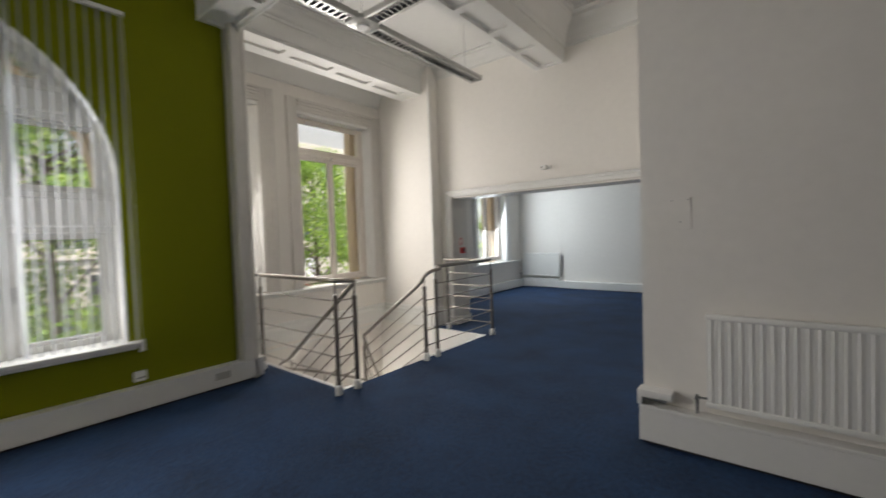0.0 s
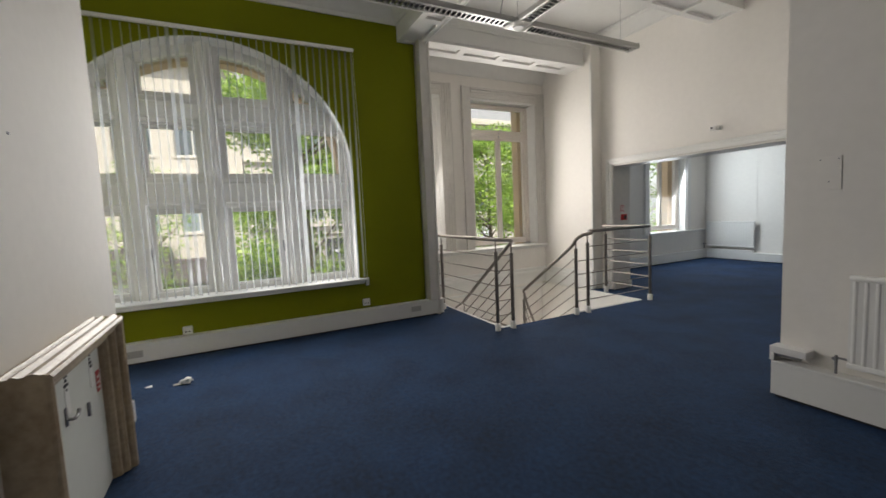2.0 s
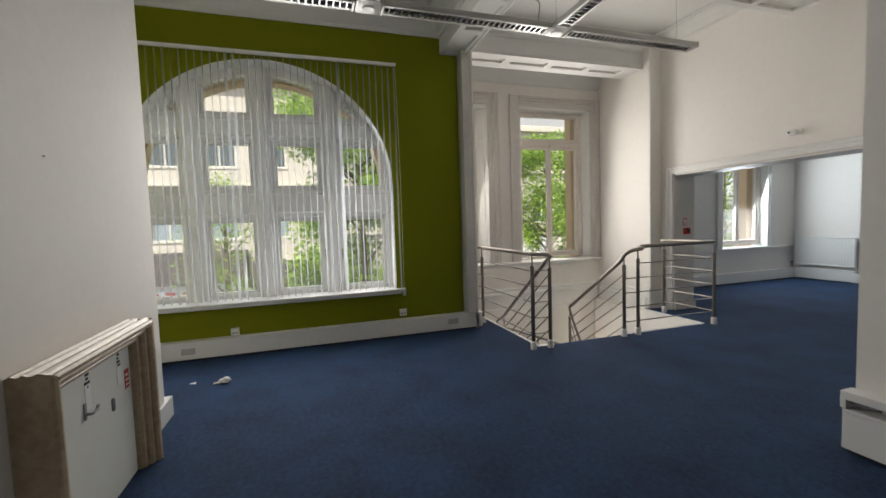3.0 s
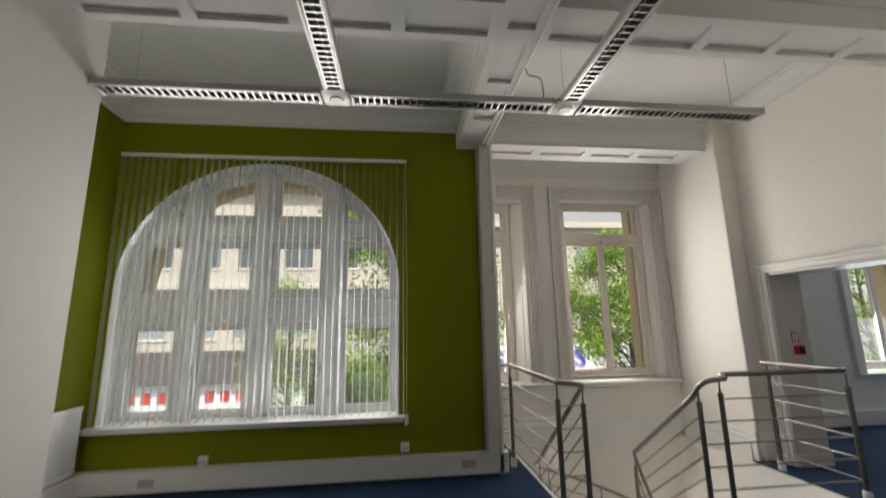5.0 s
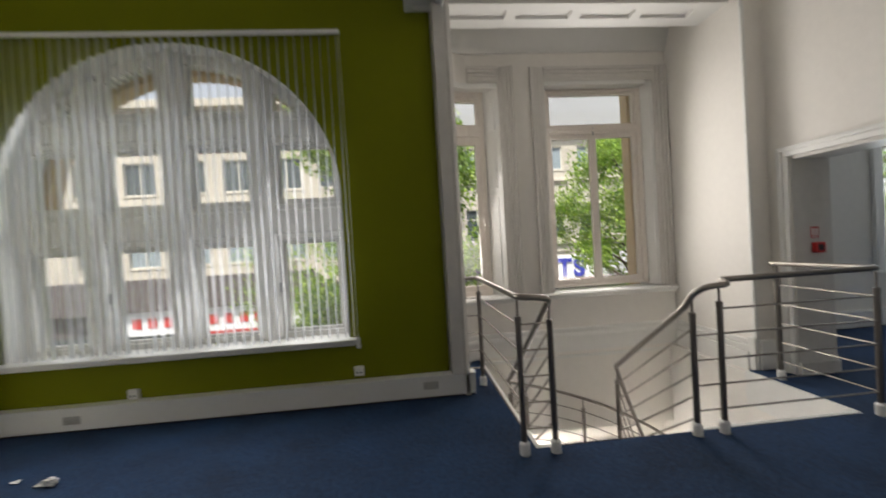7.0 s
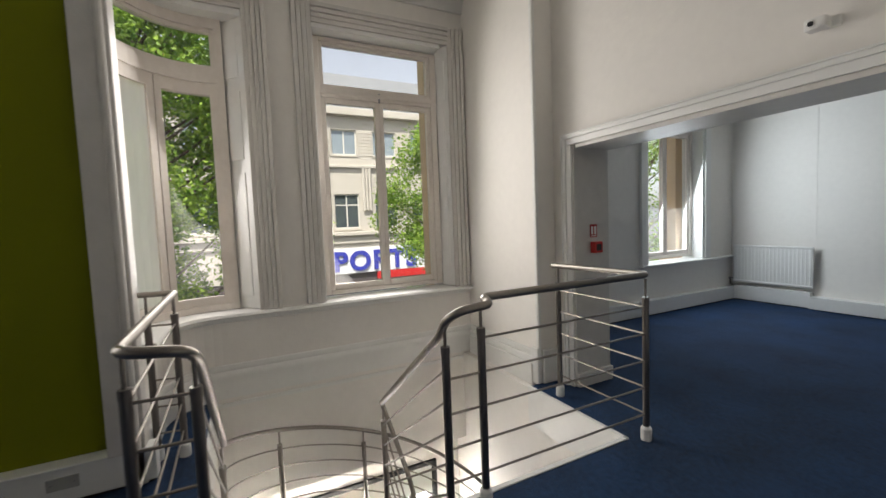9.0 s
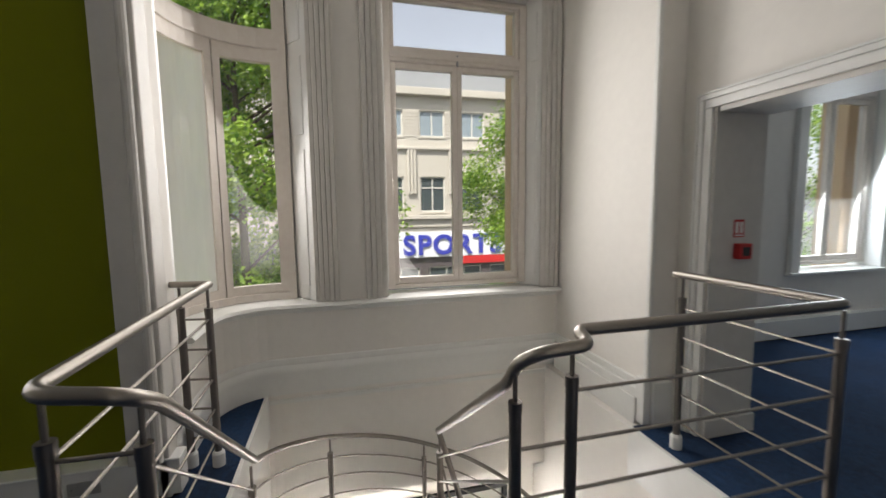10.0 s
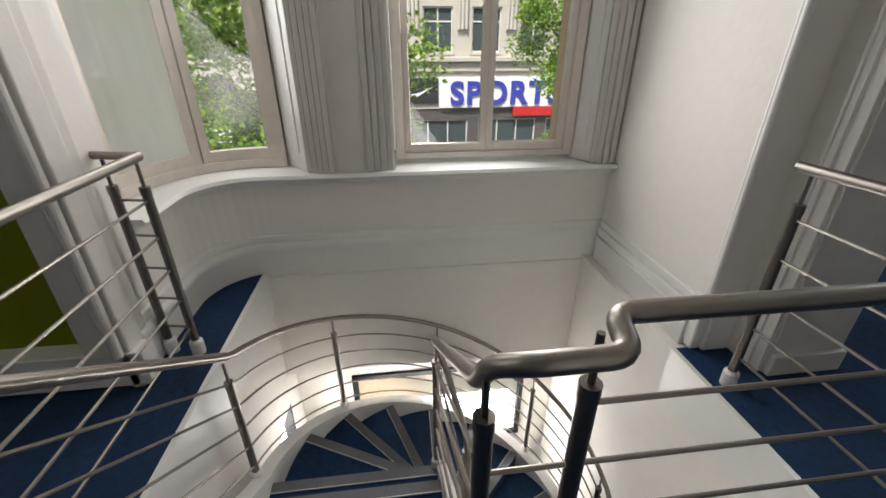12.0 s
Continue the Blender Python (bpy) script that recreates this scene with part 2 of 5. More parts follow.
setting("wall_opening", boxes([(-4.15, -3.93, YD, YD + 0.4, 0, HC), (-3.93, -0.65, YD, YD + 0.4, 2.05, HC)]), WHITE, "off-white painted wall over a wide opening")
setting("bay_side_wall", boxes([(-5.8, -4.15, YR, YD + 0.4, -4.0, 4.1)]), WHITE, "off-white painted side wall of the stair bay")
setting("wall_far_end", boxes([(-5.6, 2.3, YE, YE + 0.3, 0, 3.6)]), WHITE, "cool white painted wall")
setting("wall_far_east", boxes([(2.0, 2.3, YD + 0.39, YE, 0, 3.6)]), WHITE, "off-white painted wall")
W3 = (7.85, 9.2, 0.72, 3.25)
setting("wall_far_window", boxes([(-5.6, -5.3, YD + 0.4, W3[0], -0.3, 3.6), (-5.6, -5.3, W3[1], YE, -0.3, 3.6), (-5.6, -5.3, W3[0], W3[1], -0.3, W3[2]), (-5.6, -5.3, W3[0], W3[1], W3[3], 3.6)]), WHITE, "off-white painted window wall")

# bay wall with the rounded corner
CX, CY, CR = -4.91, 2.45, 0.42


def bay_line(off, n=10):
    """The line of the bay's face, moved outwards by off: straight, rounded, straight."""
    r = CR + off
    pts = [(-4.32, CY - r), (-4.56, CY - r)]
    pts += [(CX - r * math.sin(math.pi / 2 * i / n), CY - r * math.cos(math.pi / 2 * i / n)) for i in range(n + 1)]
    return pts + [(CX - r, 2.77), (CX - r, 3.3), (CX - r, 4.76), (CX - r, YR)]


def bay_band(bm, off0, off1, i0, i1, z0, z1):
    """A length of the bay's wall between two lines, as a solid."""
    a, b = bay_line(off0)[i0:i1 + 1], bay_line(off1)[i0:i1 + 1]
    lo = [bm.verts.new((*p, z0)) for p in a + b[::-1]]
    hi = [bm.verts.new((*p, z1)) for p in a + b[::-1]]
    n = len(lo)
    m = len(a)
    for i in range(n):
        bm.faces.new((lo[i], lo[(i + 1) % n], hi[(i + 1) % n], hi[i]))
    for i in range(m - 1):
        bm.faces.new((lo[i], lo[n - 1 - i], lo[n - 2 - i], lo[i + 1]))
        bm.faces.new((hi[i], hi[i + 1], hi[n - 2 - i], hi[n - 1 - i]))
    return bm


WB, WT = 0.70, 3.33
bm = bmesh.new()
bay_band(bm, 0, 0.42, 0, 16, -1.0, WB)
bay_band(bm, 0, 0.42, 0, 16, WT, 4.1)
bay_band(bm, 0, 0.42, 0, 1, WB, WT)
bay_band(bm, 0, 0.42, 13, 14, WB, WT)
bay_band(bm, 0, 0.42, 15, 16, WB, WT)
setting("bay_wall", bm, WHITE, "off-white painted stair bay wall with a rounded corner")

# floors
FX1 = 7.0
setting("floor", boxes([(HOLE[0], FX1, YS, YD + 0.4, -0.3, 0), (-4.75, HOLE[0], YS, HOLE[1], -0.3, -0.001), (-4.15, HOLE[0], HOLE[2], YD + 0.4, -0.3, -0.001), (-5.36, -4.7, 2.02, HOLE[1], -0.3, -0.002),
                        (-5.35, 2.0, YD + 0.4, YE, -0.3, 0)]), CARPET, "navy blue carpet")
setting("ceiling", boxes([(-4.75, 7.3, YS - 0.3, YD + 0.4, HC, HC + 0.2)]), CEIL)
setting("bay_ceiling", boxes([(-5.8, -4.72, 1.6, YR, 4.1, 4.2)]), CEIL)
setting("far_ceiling", boxes([(-5.6, 2.3, YD + 0.4, YE + 0.3, 3.6, 3.8)]), CEIL)
# unseen slab over the ceilings, added to block the sun from the rooms
setting("roof", boxes([(-5.6, 8, -3, YE + 1, 4.6, 4.8)]), BEIGE)
setting("bay_lintel", boxes([(-4.75, -4.3, 1.97, YD, 3.72, HC)]), CEIL)


# ---- ceiling ----
CROWN = [(0, -0.36), (0.02, -0.36), (0.02, -0.31), (0.05, -0.28), (0.06, -0.22), (0.10, -0.15), (0.17, -0.10), (0.18, -0.06), (0.22, -0.04), (0.22, 0), (0, 0)]


def beam(x0, x1, y0, y1, z, along, step, name):
    """A boxed beam with recessed panels on its underside."""
    bm = bmesh.new()
    box(bm, x0, x1, y0, y1, z + 0.03, HC + 0.01)
    e = 0.075
    if along == "y":
        box(bm, x0, x0 + e, y0, y1, z, z + 0.032)
        box(bm, x1 - e, x1, y0, y1, z, z + 0.032)
        k = max(1, round((y1 - y0) / step))
        for i in range(k + 1):
            c = y0 + (y1 - y0) * i / k
            a, b = max(y0, c - 0.05), min(y1, c + 0.05)
            box(bm, x0 + e, x1 - e, a, b, z, z + 0.032)
    else:
        box(bm, x0, x1, y0, y0 + e, z, z + 0.032)
        box(bm, x0, x1, y1 - e, y1, z, z + 0.032)
        k = max(1, round((x1 - x0) / step))
        for i in range(k + 1):
            c = x0 + (x1 - x0) * i / k
            a, b = max(x0, c - 0.05), min(x1, c + 0.05)
            box(bm, a, b, y0 + e, y1 - e, z, z + 0.032)
    return setting(name, bm, CEIL, "white painted panelled ceiling beam")


beam(-2.42, -2.02, YC, 1.66, HB, "y", 0.64, "ceiling_beam")
beam(-2.42, -2.02, 2.02, YD, HB, "y", 0.64, "ceiling_beam")
beam(-4.30, 7.0, 1.66, 2.02, HB, "x", 0.66, "ceiling_beam")
beam(0.9, 1.3, YC, 1.66, HB, "y", 0.7, "ceiling_beam")
beam(0.9, 1.3, 2.02, 3.0, HB, "y", 0.7, "ceiling_beam")


def coffer(x0, x1, y0, y1, ends=1.0):
    bm = bmesh.new()
    prof = [(o * ends, u * ends) for o, u in CROWN]
    profile_run(bm, prof, [(x0, y0, HC), (x1, y0, HC), (x1, y1, HC), (x0, y1, HC)], closed=True)
    setting("cornice", bm, CEIL, "white moulded plaster cornice", smooth=True)


coffer(XG, -2.42, YS, 1.66, 0.95)
coffer(XG, -2.42, 2.02, YD, 0.62)
coffer(-2.02, 0.9, YC, 1.66)
coffer(-2.02, 0.9, 2.02, YD)
# soffit of the bay's opening, and the bay's own frieze
bm = bmesh.new()
for x0, x1 in ((-4.42, -4.302), (-4.75, -4.58)):
    box(bm, x0, x1, 2.03, YR, 3.69, 3.722)
for a, c in ((2.03, 2.10), (2.68, 2.80), (3.36, 3.49), (4.03, 4.15), (4.67, YR)):
    box(bm, -4.58, -4.42, a, c, 3.69, 3.722)
setting("bay_soffit", bm, CEIL, "white panelled soffit over the stair bay")
bm = bmesh.new()
box(bm, -4.30, -4.288, 2.02, YD, 3.722, 3.76, 0.004)
setting("lintel_moulding", bm, CEIL, "white moulding along the lintel")
bm = bmesh.new()
line = [(x, y, 0) for x, y in bay_line(0.001)][::-1]
profile_run(bm, [(0, 3.68), (0.03, 3.68), (0.03, 3.72), (0.05, 3.75), (0.10, 3.84), (0.12, 3.92), (0.16, 3.94), (0.16, 4.10), (0, 4.10)], line)
setting("bay_cornice", bm, CEIL, "white moulded cornice of the stair bay", smooth=True)

# ---- trim ----
bm = bmesh.new()
box(bm, -4.301, -4.165, 1.905, 2.02, 0.213, 3.69, 0.008)
rod(bm, (-4.18, 2.034, 0.213), (-4.18, 2.034, 3.69), 0.024, 12)
box(bm, -4.32, -4.20, 2.02, 2.075, 0.0, 3.69, 0.01)
box(bm, -4.40, -4.30, 2.0, 2.052, 0.0, 3.69, 0.004)
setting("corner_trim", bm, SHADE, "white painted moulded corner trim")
bm = bmesh.new()
rod(bm, (-4.162, YR + 0.006, 0.32), (-4.162, YR + 0.006, 3.70), 0.020, 12)
box(bm, -4.22, -4.13, YR - 0.035, YR + 0.02, 0.0, 0.32, 0.01)
box(bm, -4.155, -4.11, YR + 0.02, YD - 0.03, 0.0, 0.30, 0.01)
box(bm, -4.14, -4.02, YD - 0.035, YD, 0.0, 0.26, 0.01)
setting("pier_trim", bm, GLOSS, "white painted pier trim and plinth")


def architrave(x0, x1, z1, y, d, w=0.09, right=True):
    bm = bmesh.new()
    for o, t in ((0.0, 0.018), (w * 0.55, 0.034), (w * 0.85, 0.045)):
        e = w - o
        box(bm, x0 - w + 0.0005 * o, x0 - o, y - t, y, 0, z1 + o - 0.001, 0.004)
        if right:
            box(bm, x1 + o, x1 + w, y - t, y, 0, z1 + o - 0.001, 0.004)
        box(bm, x0 - w, x1 + w * right, y - t, y, z1 + o, z1 + w, 0.004)
    return bm


bm = bmesh.new()
bmesh.ops.create_cone(bm, cap_ends=True, segments=12, radius1=0.017, radius2=0.017, depth=3.38)
bmesh.ops.translate(bm, verts=bm.verts, vec=(-4.148, YR + 0.003, 1.87))
setting("trim", bm, GLOSS, "rounded white corner bead on the pier", True)
setting("door_1", architrave(-3.93, -0.65, 2.05, YD, 0.02, right=False), GLOSS, "white moulded architrave round the wide opening")
bm = bmesh.new()
box(bm, -3.945, -3.915, YD + 0.004, YD + 0.4, 0, 2.05, 0.004)
box(bm, -3.90, -0.65, YD + 0.004, YD + 0.396, 2.02, 2.052, 0.004)
box(bm, -3.95, -3.89, YD + 0.006, YD + 0.41, 0, 0.12, 0.006)
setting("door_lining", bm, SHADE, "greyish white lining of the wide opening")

# skirtings
bm = bmesh.new()
box(bm, -4.302, -4.20, YS, 2.12, 0.018, 0.20, 0.004)
box(bm, -4.302, -4.19, YS, 2.125, 0.20, 0.217, 0.006)
setting("boxed_skirting", bm, GLOSS, "white boxed-in pipe skirting below the window")
# a black strip fills the gap as its shadow
setting("skirting_shadow", boxes([(-4.29, -4.215, YS, 2.10, 0, 0.018)]), BLACK, "black strip painting the shadow under the boxed skirting")
bm = bmesh.new()
box(bm, -4.2, -2.76, YS, YS + 0.1, 0.018, 0.22, 0.004)
box(bm, -2.76, -2.65, YS, YC + 0.02, 0.0, 0.15, 0.004)
box(bm, -2.76, -2.05, YC, YC + 0.022, 0.0, 0.15, 0.004)
box(bm, -0.88, 0.6, YC, YC + 0.022, 0.0, 0.15, 0.004)
setting("baseboard", bm, GLOSS, "white painted baseboard round the chimney breast")
bm = bmesh.new()
box(bm, -0.66, 7.0, 2.90, 3.001, 0.02, 0.235, 0.004)
box(bm, -0.665, -0.648, 3.0, 5.10, 0.02, 0.20, 0.004)
box(bm, -0.66, 4.0, 2.895, 3.001, 0.235, 0.26, 0.006)
setting("boxed_skirting", bm, GLOSS, "white boxed-in pipe skirting under the radiator")
# black strip again for the shadow below the skirting
setting("skirting_shadow", boxes([(-0.64, 7.0, 2.92, 3.0, 0, 0.02)]), BLACK, "black strip painting the shadow under the boxed skirting")
bm = bmesh.new()
box(bm, -0.67, -0.46, 2.895, 3.001, 0.315, 0.365, 0.006)
box(bm, -0.67, -0.64, 2.895, 2.995, 0.262, 0.315, 0.004)
setting("pipe_box", bm, GLOSS, "white box end over a pipe")
setting("pipe_stub", rod(bmesh.new(), (-0.66, 2.93, 0.30), (-0.50, 2.93, 0.30), 0.011), GREY, "grey pipe under the box")
bm = bmesh.new()
box(bm, -5.3, -5.2, YD + 0.4, YE, 0.018, 0.22, 0.004)
box(bm, -5.2, -4.2, YE - 0.1, YE, 0.018, 0.24, 0.004)
box(bm, -4.2, 2.0, YE - 0.16, YE, 0.018, 0.19, 0.004)
setting("far_skirting", bm, GLOSS, "white boxed skirting of the far room")
# the far skirting's shadow, as black strips
setting("skirting_shadow", boxes([(-5.29, -5.22, YD + 0.4, YE, 0, 0.018), (-5.2, 2.0, YE - 0.09, YE, 0, 0.018)]), BLACK, "black strip painting the shadow under the far skirting")
bm = bmesh.new()
box(bm, -5.2, -4.18, YE - 0.004, YE, 0.9, 3.55)
setting("wall_patch", bm, WHITE, "pale patch of flush wall panel")

# bay mouldings
bm = bmesh.new()
profile_run(bm, [(0, 0), (0.03, 0), (0.03, 0.17), (0.034, 0.18), (0.03, 0.215), (0.018, 0.235), (0.024, 0.26), (0.016, 0.285), (0, 0.29)], line)
setting("bay_plinth", bm, GLOSS, "white moulded plinth following the bay's curve", smooth=True)
bm = bmesh.new()
profile_run(bm, [(-0.24, 0.70), (0.075, 0.70), (0.09, 0.715), (0.075, 0.735), (-0.24, 0.745)], line[:-1])
profile_run(bm, [(0, 0.655), (0.03, 0.665), (0.04, 0.70), (0, 0.70)], line[:-1])
profile_run(bm, [(-0.01, -0.09), (0.012, -0.085), (0.014, -0.05), (-0.01, -0.045)], line)
setting("bay_sill", bm, GLOSS, "white window sill following the bay's curve", smooth=True)


bm = bmesh.new()
box(bm, -5.28, -4.20, YR - 0.05, YR + 0.01, -0.02, 0.17, 0.006)
box(bm, -5.30, -4.20, YR - 0.035, YR + 0.01, 0.17, 0.235, 0.01)
box(bm, -5.31, -4.20, YR - 0.018, YR + 0.01, 0.235, 0.29, 0.008)
setting("bay_side_plinth", bm, GLOSS, "white moulded plinth of the bay's side wall")

# ---- windows ----
def arch_z(y):
    return AZ + AH * math.sqrt(max(0, 1 - ((y - AY) / AR) ** 2))


COLS = [(-1.86, -1.42), (-1.18, -0.675), (-0.424, 0.10), (0.355, 0.90)]
ROWS_Z = [(0.66, 1.54), (1.925, 2.46), (2.79, 3.33)]
win = tagged(new("window_1"), "white timber mullioned window with a round head", "", "", "structure")
bm = bmesh.new()
ys = [AY - AR - 0.03] + [v for c in COLS for v in c] + [AY + AR + 0.03]
for a, b in zip(ys[::2], ys[1::2]):
    box(bm, -4.64, -4.50, a, b, AB - 0.02, 3.42)
for y0, y1 in COLS:
    for a, b in ((AB - 0.02, 0.66), (1.54, 1.925), (2.46, 2.79)):
        box(bm, -4.64, -4.501, y0, y1, a, b)
# curved heads of the upper lights
for y0, y1 in COLS:
    n = 8
    for i in range(n):
        a, b = y0 + (y1 - y0) * i / n, y0 + (y1 - y0) * (i + 1) / n
        h = min(arch_z(a), arch_z(b)) - 0.10
        if h < 3.42:
            box(bm, -4.638, -4.502, a, b, max(h, 2.79), 3.42)
part("window_frame", bm, GLOSS, win)
for c in (-1.30, -0.55, 0.2275):
    bm = bmesh.new()
    box(bm, -4.51, -4.44, c - 0.095, c + 0.095, AB, arch_z(c) - 0.01, 0.02)
    box(bm, -4.45, -4.41, c - 0.045, c + 0.045, AB, arch_z(c) - 0.01, 0.015)
    part("mullion", bm, GLOSS, win, smooth=False)
for z0, z1 in ((1.56, 1.90), (2.48, 2.76)):
    bm = bmesh.new()
    y0 = max(AY - AR, AY - AR * math.sqrt(max(0.0, 1 - max(0, (z1 - AZ) / AH) ** 2)))
    box(bm, -4.51, -4.455, y0, 2 * AY - y0, z0 + 0.05, z1 - 0.05, 0.02)
    box(bm, -4.51, -4.475, y0, 2 * AY - y0, z0, z1, 0.01)
    part("transom", bm, GLOSS, win)
for k, (y0, y1) in enumerate(COLS):
    for r, (z0, z1) in enumerate(ROWS_Z):
        top = z1
        if r == 2 and k in (0, 3):
            continue
        e = 0.028
        s = bmesh.new()
        for q in ((y0, y0 + e, z0, top), (y1 - e, y1, z0, top), (y0 + e, y1 - e, z0, z0 + e), (y0 + e, y1 - e, top - e, top)):
            if r == 2 and q[2] > 3:
                continue
            box(s, -4.60, -4.545, *q, 0.004)
        sash = part("sash", s, GLOSS, win)
        part("pane", boxes([(-4.576, -4.570, y0 + e, y1 - e, z0 + e, top + (0.05 if r == 2 else -e))]), GLAREPANE, sash)
        if r == 0:
            hm = bmesh.new()
            yy = (y1 + 0.03) if k % 2 == 0 else (y0 - 0.03)
            box(hm, -4.50, -4.48, yy - 0.015, yy + 0.015, 1.05, 1.15, 0.004)
            rod(hm, (-4.47, yy, 1.13), (-4.47, yy, 1.02), 0.008, 8)
            part("handle", hm, GREY, win, "grey metal casement handle")
for k in (0, 3):
    y0, y1 = COLS[k]
    ya, yb = (y1 - 0.32, y1) if k == 0 else (y0, y0 + 0.32)
    part("pane", boxes([(-4.576, -4.570, ya, yb, 2.79, 3.3)]), GLAREPANE, win)
bm = bmesh.new()
n = 32
for x0, x1, t in ((-4.74, -4.295, 0.012),):
    rings = []
    for x in (x0, x1):
        for d in (0.0, -t):
            pts = [(AY - AR - d, AB)] + [(AY - (AR + d) * math.cos(math.pi * i / n), AZ + (AH + d) * math.sin(math.pi * i / n)) for i in range(n + 1)] + [(AY + AR + d, AB)]
            rings.append([bm.verts.new((x, *p)) for p in pts])
    a, b, c, d_ = rings
    for p, q in ((a, c), (c, d_), (d_, b), (b, a)):
        for i in range(len(p) - 1):
            bm.faces.new((p[i], p[i + 1], q[i + 1], q[i]))
part("reveal", bm, GLOSS, win, "white painted reveal of the round head", smooth=True)
bm = bmesh.new()
box(bm, -4.66, -4.19, -2.03, 1.05, 0.58, 0.61, 0.008)
box(bm, -4.30, -4.22, -2.03, 1.03, 0.545, 0.58, 0.012)
part("window_sill", bm, GLOSS, win, "white painted moulded window sill")


def sash_window(name, y0, y1, z0, zbar, z1, x, label, deep=0.30):
    """A tall two-light window with a fanlight over it, in a moulded frame, facing the room (+x)."""
    w = tagged(new(name), label, "", "", "structure")
    yc = (y0 + y1) / 2
    f = bmesh.new()
    for a, b, c, d in ((y0 - 0.07, y0, z0 - 0.09, z1 + 0.07), (y1, y1 + 0.07, z0 - 0.09, z1 + 0.07), (y0, y1, z0 - 0.09, z0 - 0.05), (y0, y1, z1 + 0.03, z1 + 0.07), (y0, y1, zbar - 0.05, zbar + 0.05)):
        box(f, x - 0.05, x + 0.05, a, b, c, d, 0.006)
    box(f, x - 0.03, x + 0.065, y0 - 0.01, y1 + 0.01, zbar - 0.02, zbar + 0.02, 0.008)
    part("window_frame", f, SASH, w)
    for a, b in ((y0, yc), (yc, y1)):
        s = bmesh.new()
        for q in ((a, a + 0.045, z0 - 0.05, zbar - 0.05), (b - 0.045, b, z0 - 0.05, zbar - 0.05), (a + 0.045, b - 0.045, z0 - 0.05, z0 + 0.01), (a + 0.045, b - 0.045, zbar - 0.1, zbar - 0.05)):
            box(s, x - 0.03, x + 0.03, *q, 0.006)
        sash = part("casement", s, SASH, w)
        part("pane", boxes([(x - 0.004, x + 0.002, a + 0.045, b - 0.045, z0 + 0.01, zbar - 0.1)]), GLASS, sash)
    s = bmesh.new()
    for q in ((y0, y0 + 0.035, zbar + 0.05, z1 + 0.03), (y1 - 0.035, y1, zbar + 0.05, z1 + 0.03), (y0 + 0.035, y1 - 0.035, zbar + 0.05, zbar + 0.08), (y0 + 0.035, y1 - 0.035, z1, z1 + 0.03)):
        box(s, x - 0.03, x + 0.03, *q, 0.005)
    sash = part("fanlight", s, SASH, w)
    part("pane", boxes([(x - 0.004, x + 0.002, y0 + 0.035, y1 - 0.035, zbar + 0.08, z1)]), GLASS, sash)
    part("stay", rod(bmesh.new(), (x + 0.05, yc, zbar - 0.06), (x + 0.05, yc, zbar + 0.03), 0.01), GREY, w, "small metal window stay")
    return w


def moulded_casing(w, x, y0, y1, z0, z1, wide=0.19, steps=4, left=True, right=True):
    """Fluted casing round a window on the wall's face at x."""
    def strip(horizontal, a, b, c, d, inner):
        m = bmesh.new()
        for i in range(steps):
            p, q = a + (b - a) * i / steps, a + (b - a) * (i + 0.88) / steps
            t = 0.018 + 0.012 * (i if inner else steps - 1 - i)
            if horizontal:
                box(m, x, x + t, c, d, p, q, 0.004)
            else:
                box(m, x, x + t, p, q, c, d, 0.004)
        box(m, x, x + 0.014, *((c, d, a, b) if horizontal else (a, b, c, d)))
        return m
    if left:
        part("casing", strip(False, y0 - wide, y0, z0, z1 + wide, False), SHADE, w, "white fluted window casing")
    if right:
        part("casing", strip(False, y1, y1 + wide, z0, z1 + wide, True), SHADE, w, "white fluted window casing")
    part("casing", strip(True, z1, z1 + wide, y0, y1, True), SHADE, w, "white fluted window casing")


w2 = sash_window("window_2", 3.43, 4.60, 0.86, 2.76, 3.21, -5.52, "tall white timber window with a fanlight and panelled reveals")
moulded_casing(w2, XB, 3.345, 4.745, 0.74, 3.33, 0.175, 4)
bm = bmesh.new()
box(bm, -5.60, XB + 0.004, 3.20, 3.352, 0.745, 3.34)
for z0, z1 in ((0.86, 1.95), (2.07, 2.66), (2.78, 3.18)):
    box(bm, -5.46, -5.37, 3.352, 3.362, z0, z1, 0.004)
part("reveal", bm, GLOSS, w2, "white panelled window reveal")


def splay(bm, a, b, deep, z0, z1):
    """An upright slab whose face runs from a to b in the plan."""
    lo = [bm.verts.new((*p, z0)) for p in (a, b, (b[0], b[1] + deep), (a[0], a[1] + deep))]
    hi = [bm.verts.new((v.co.x, v.co.y, z1)) for v in lo]
    for i in range(4):
        bm.faces.new((lo[i], lo[(i + 1) % 4], hi[(i + 1) % 4], hi[i]))
    bm.faces.new(lo[::-1])
    bm.faces.new(hi)


bm = bmesh.new()
splay(bm, (-5.60, 4.62), (XB + 0.003, 4.745), 0.12, 0.745, 3.34)
for z0, z1 in ((0.86, 1.95), (2.07, 2.66), (2.78, 3.18)):
    splay(bm, (-5.46, 4.673), (-5.37, 4.716), 0.02, z0, z1)
part("reveal", bm, GLOSS, w2, "white panelled window reveal")
part("reveal", boxes([(-5.60, XB + 0.003, 3.352, 4.66, 3.29, 3.332)]), GLOSS, w2, "white panelled window reveal")

# window 1 of the bay follows the curve
w1 = tagged(new("window_3"), "curved white timber window in the rounded corner", "", "", "structure")


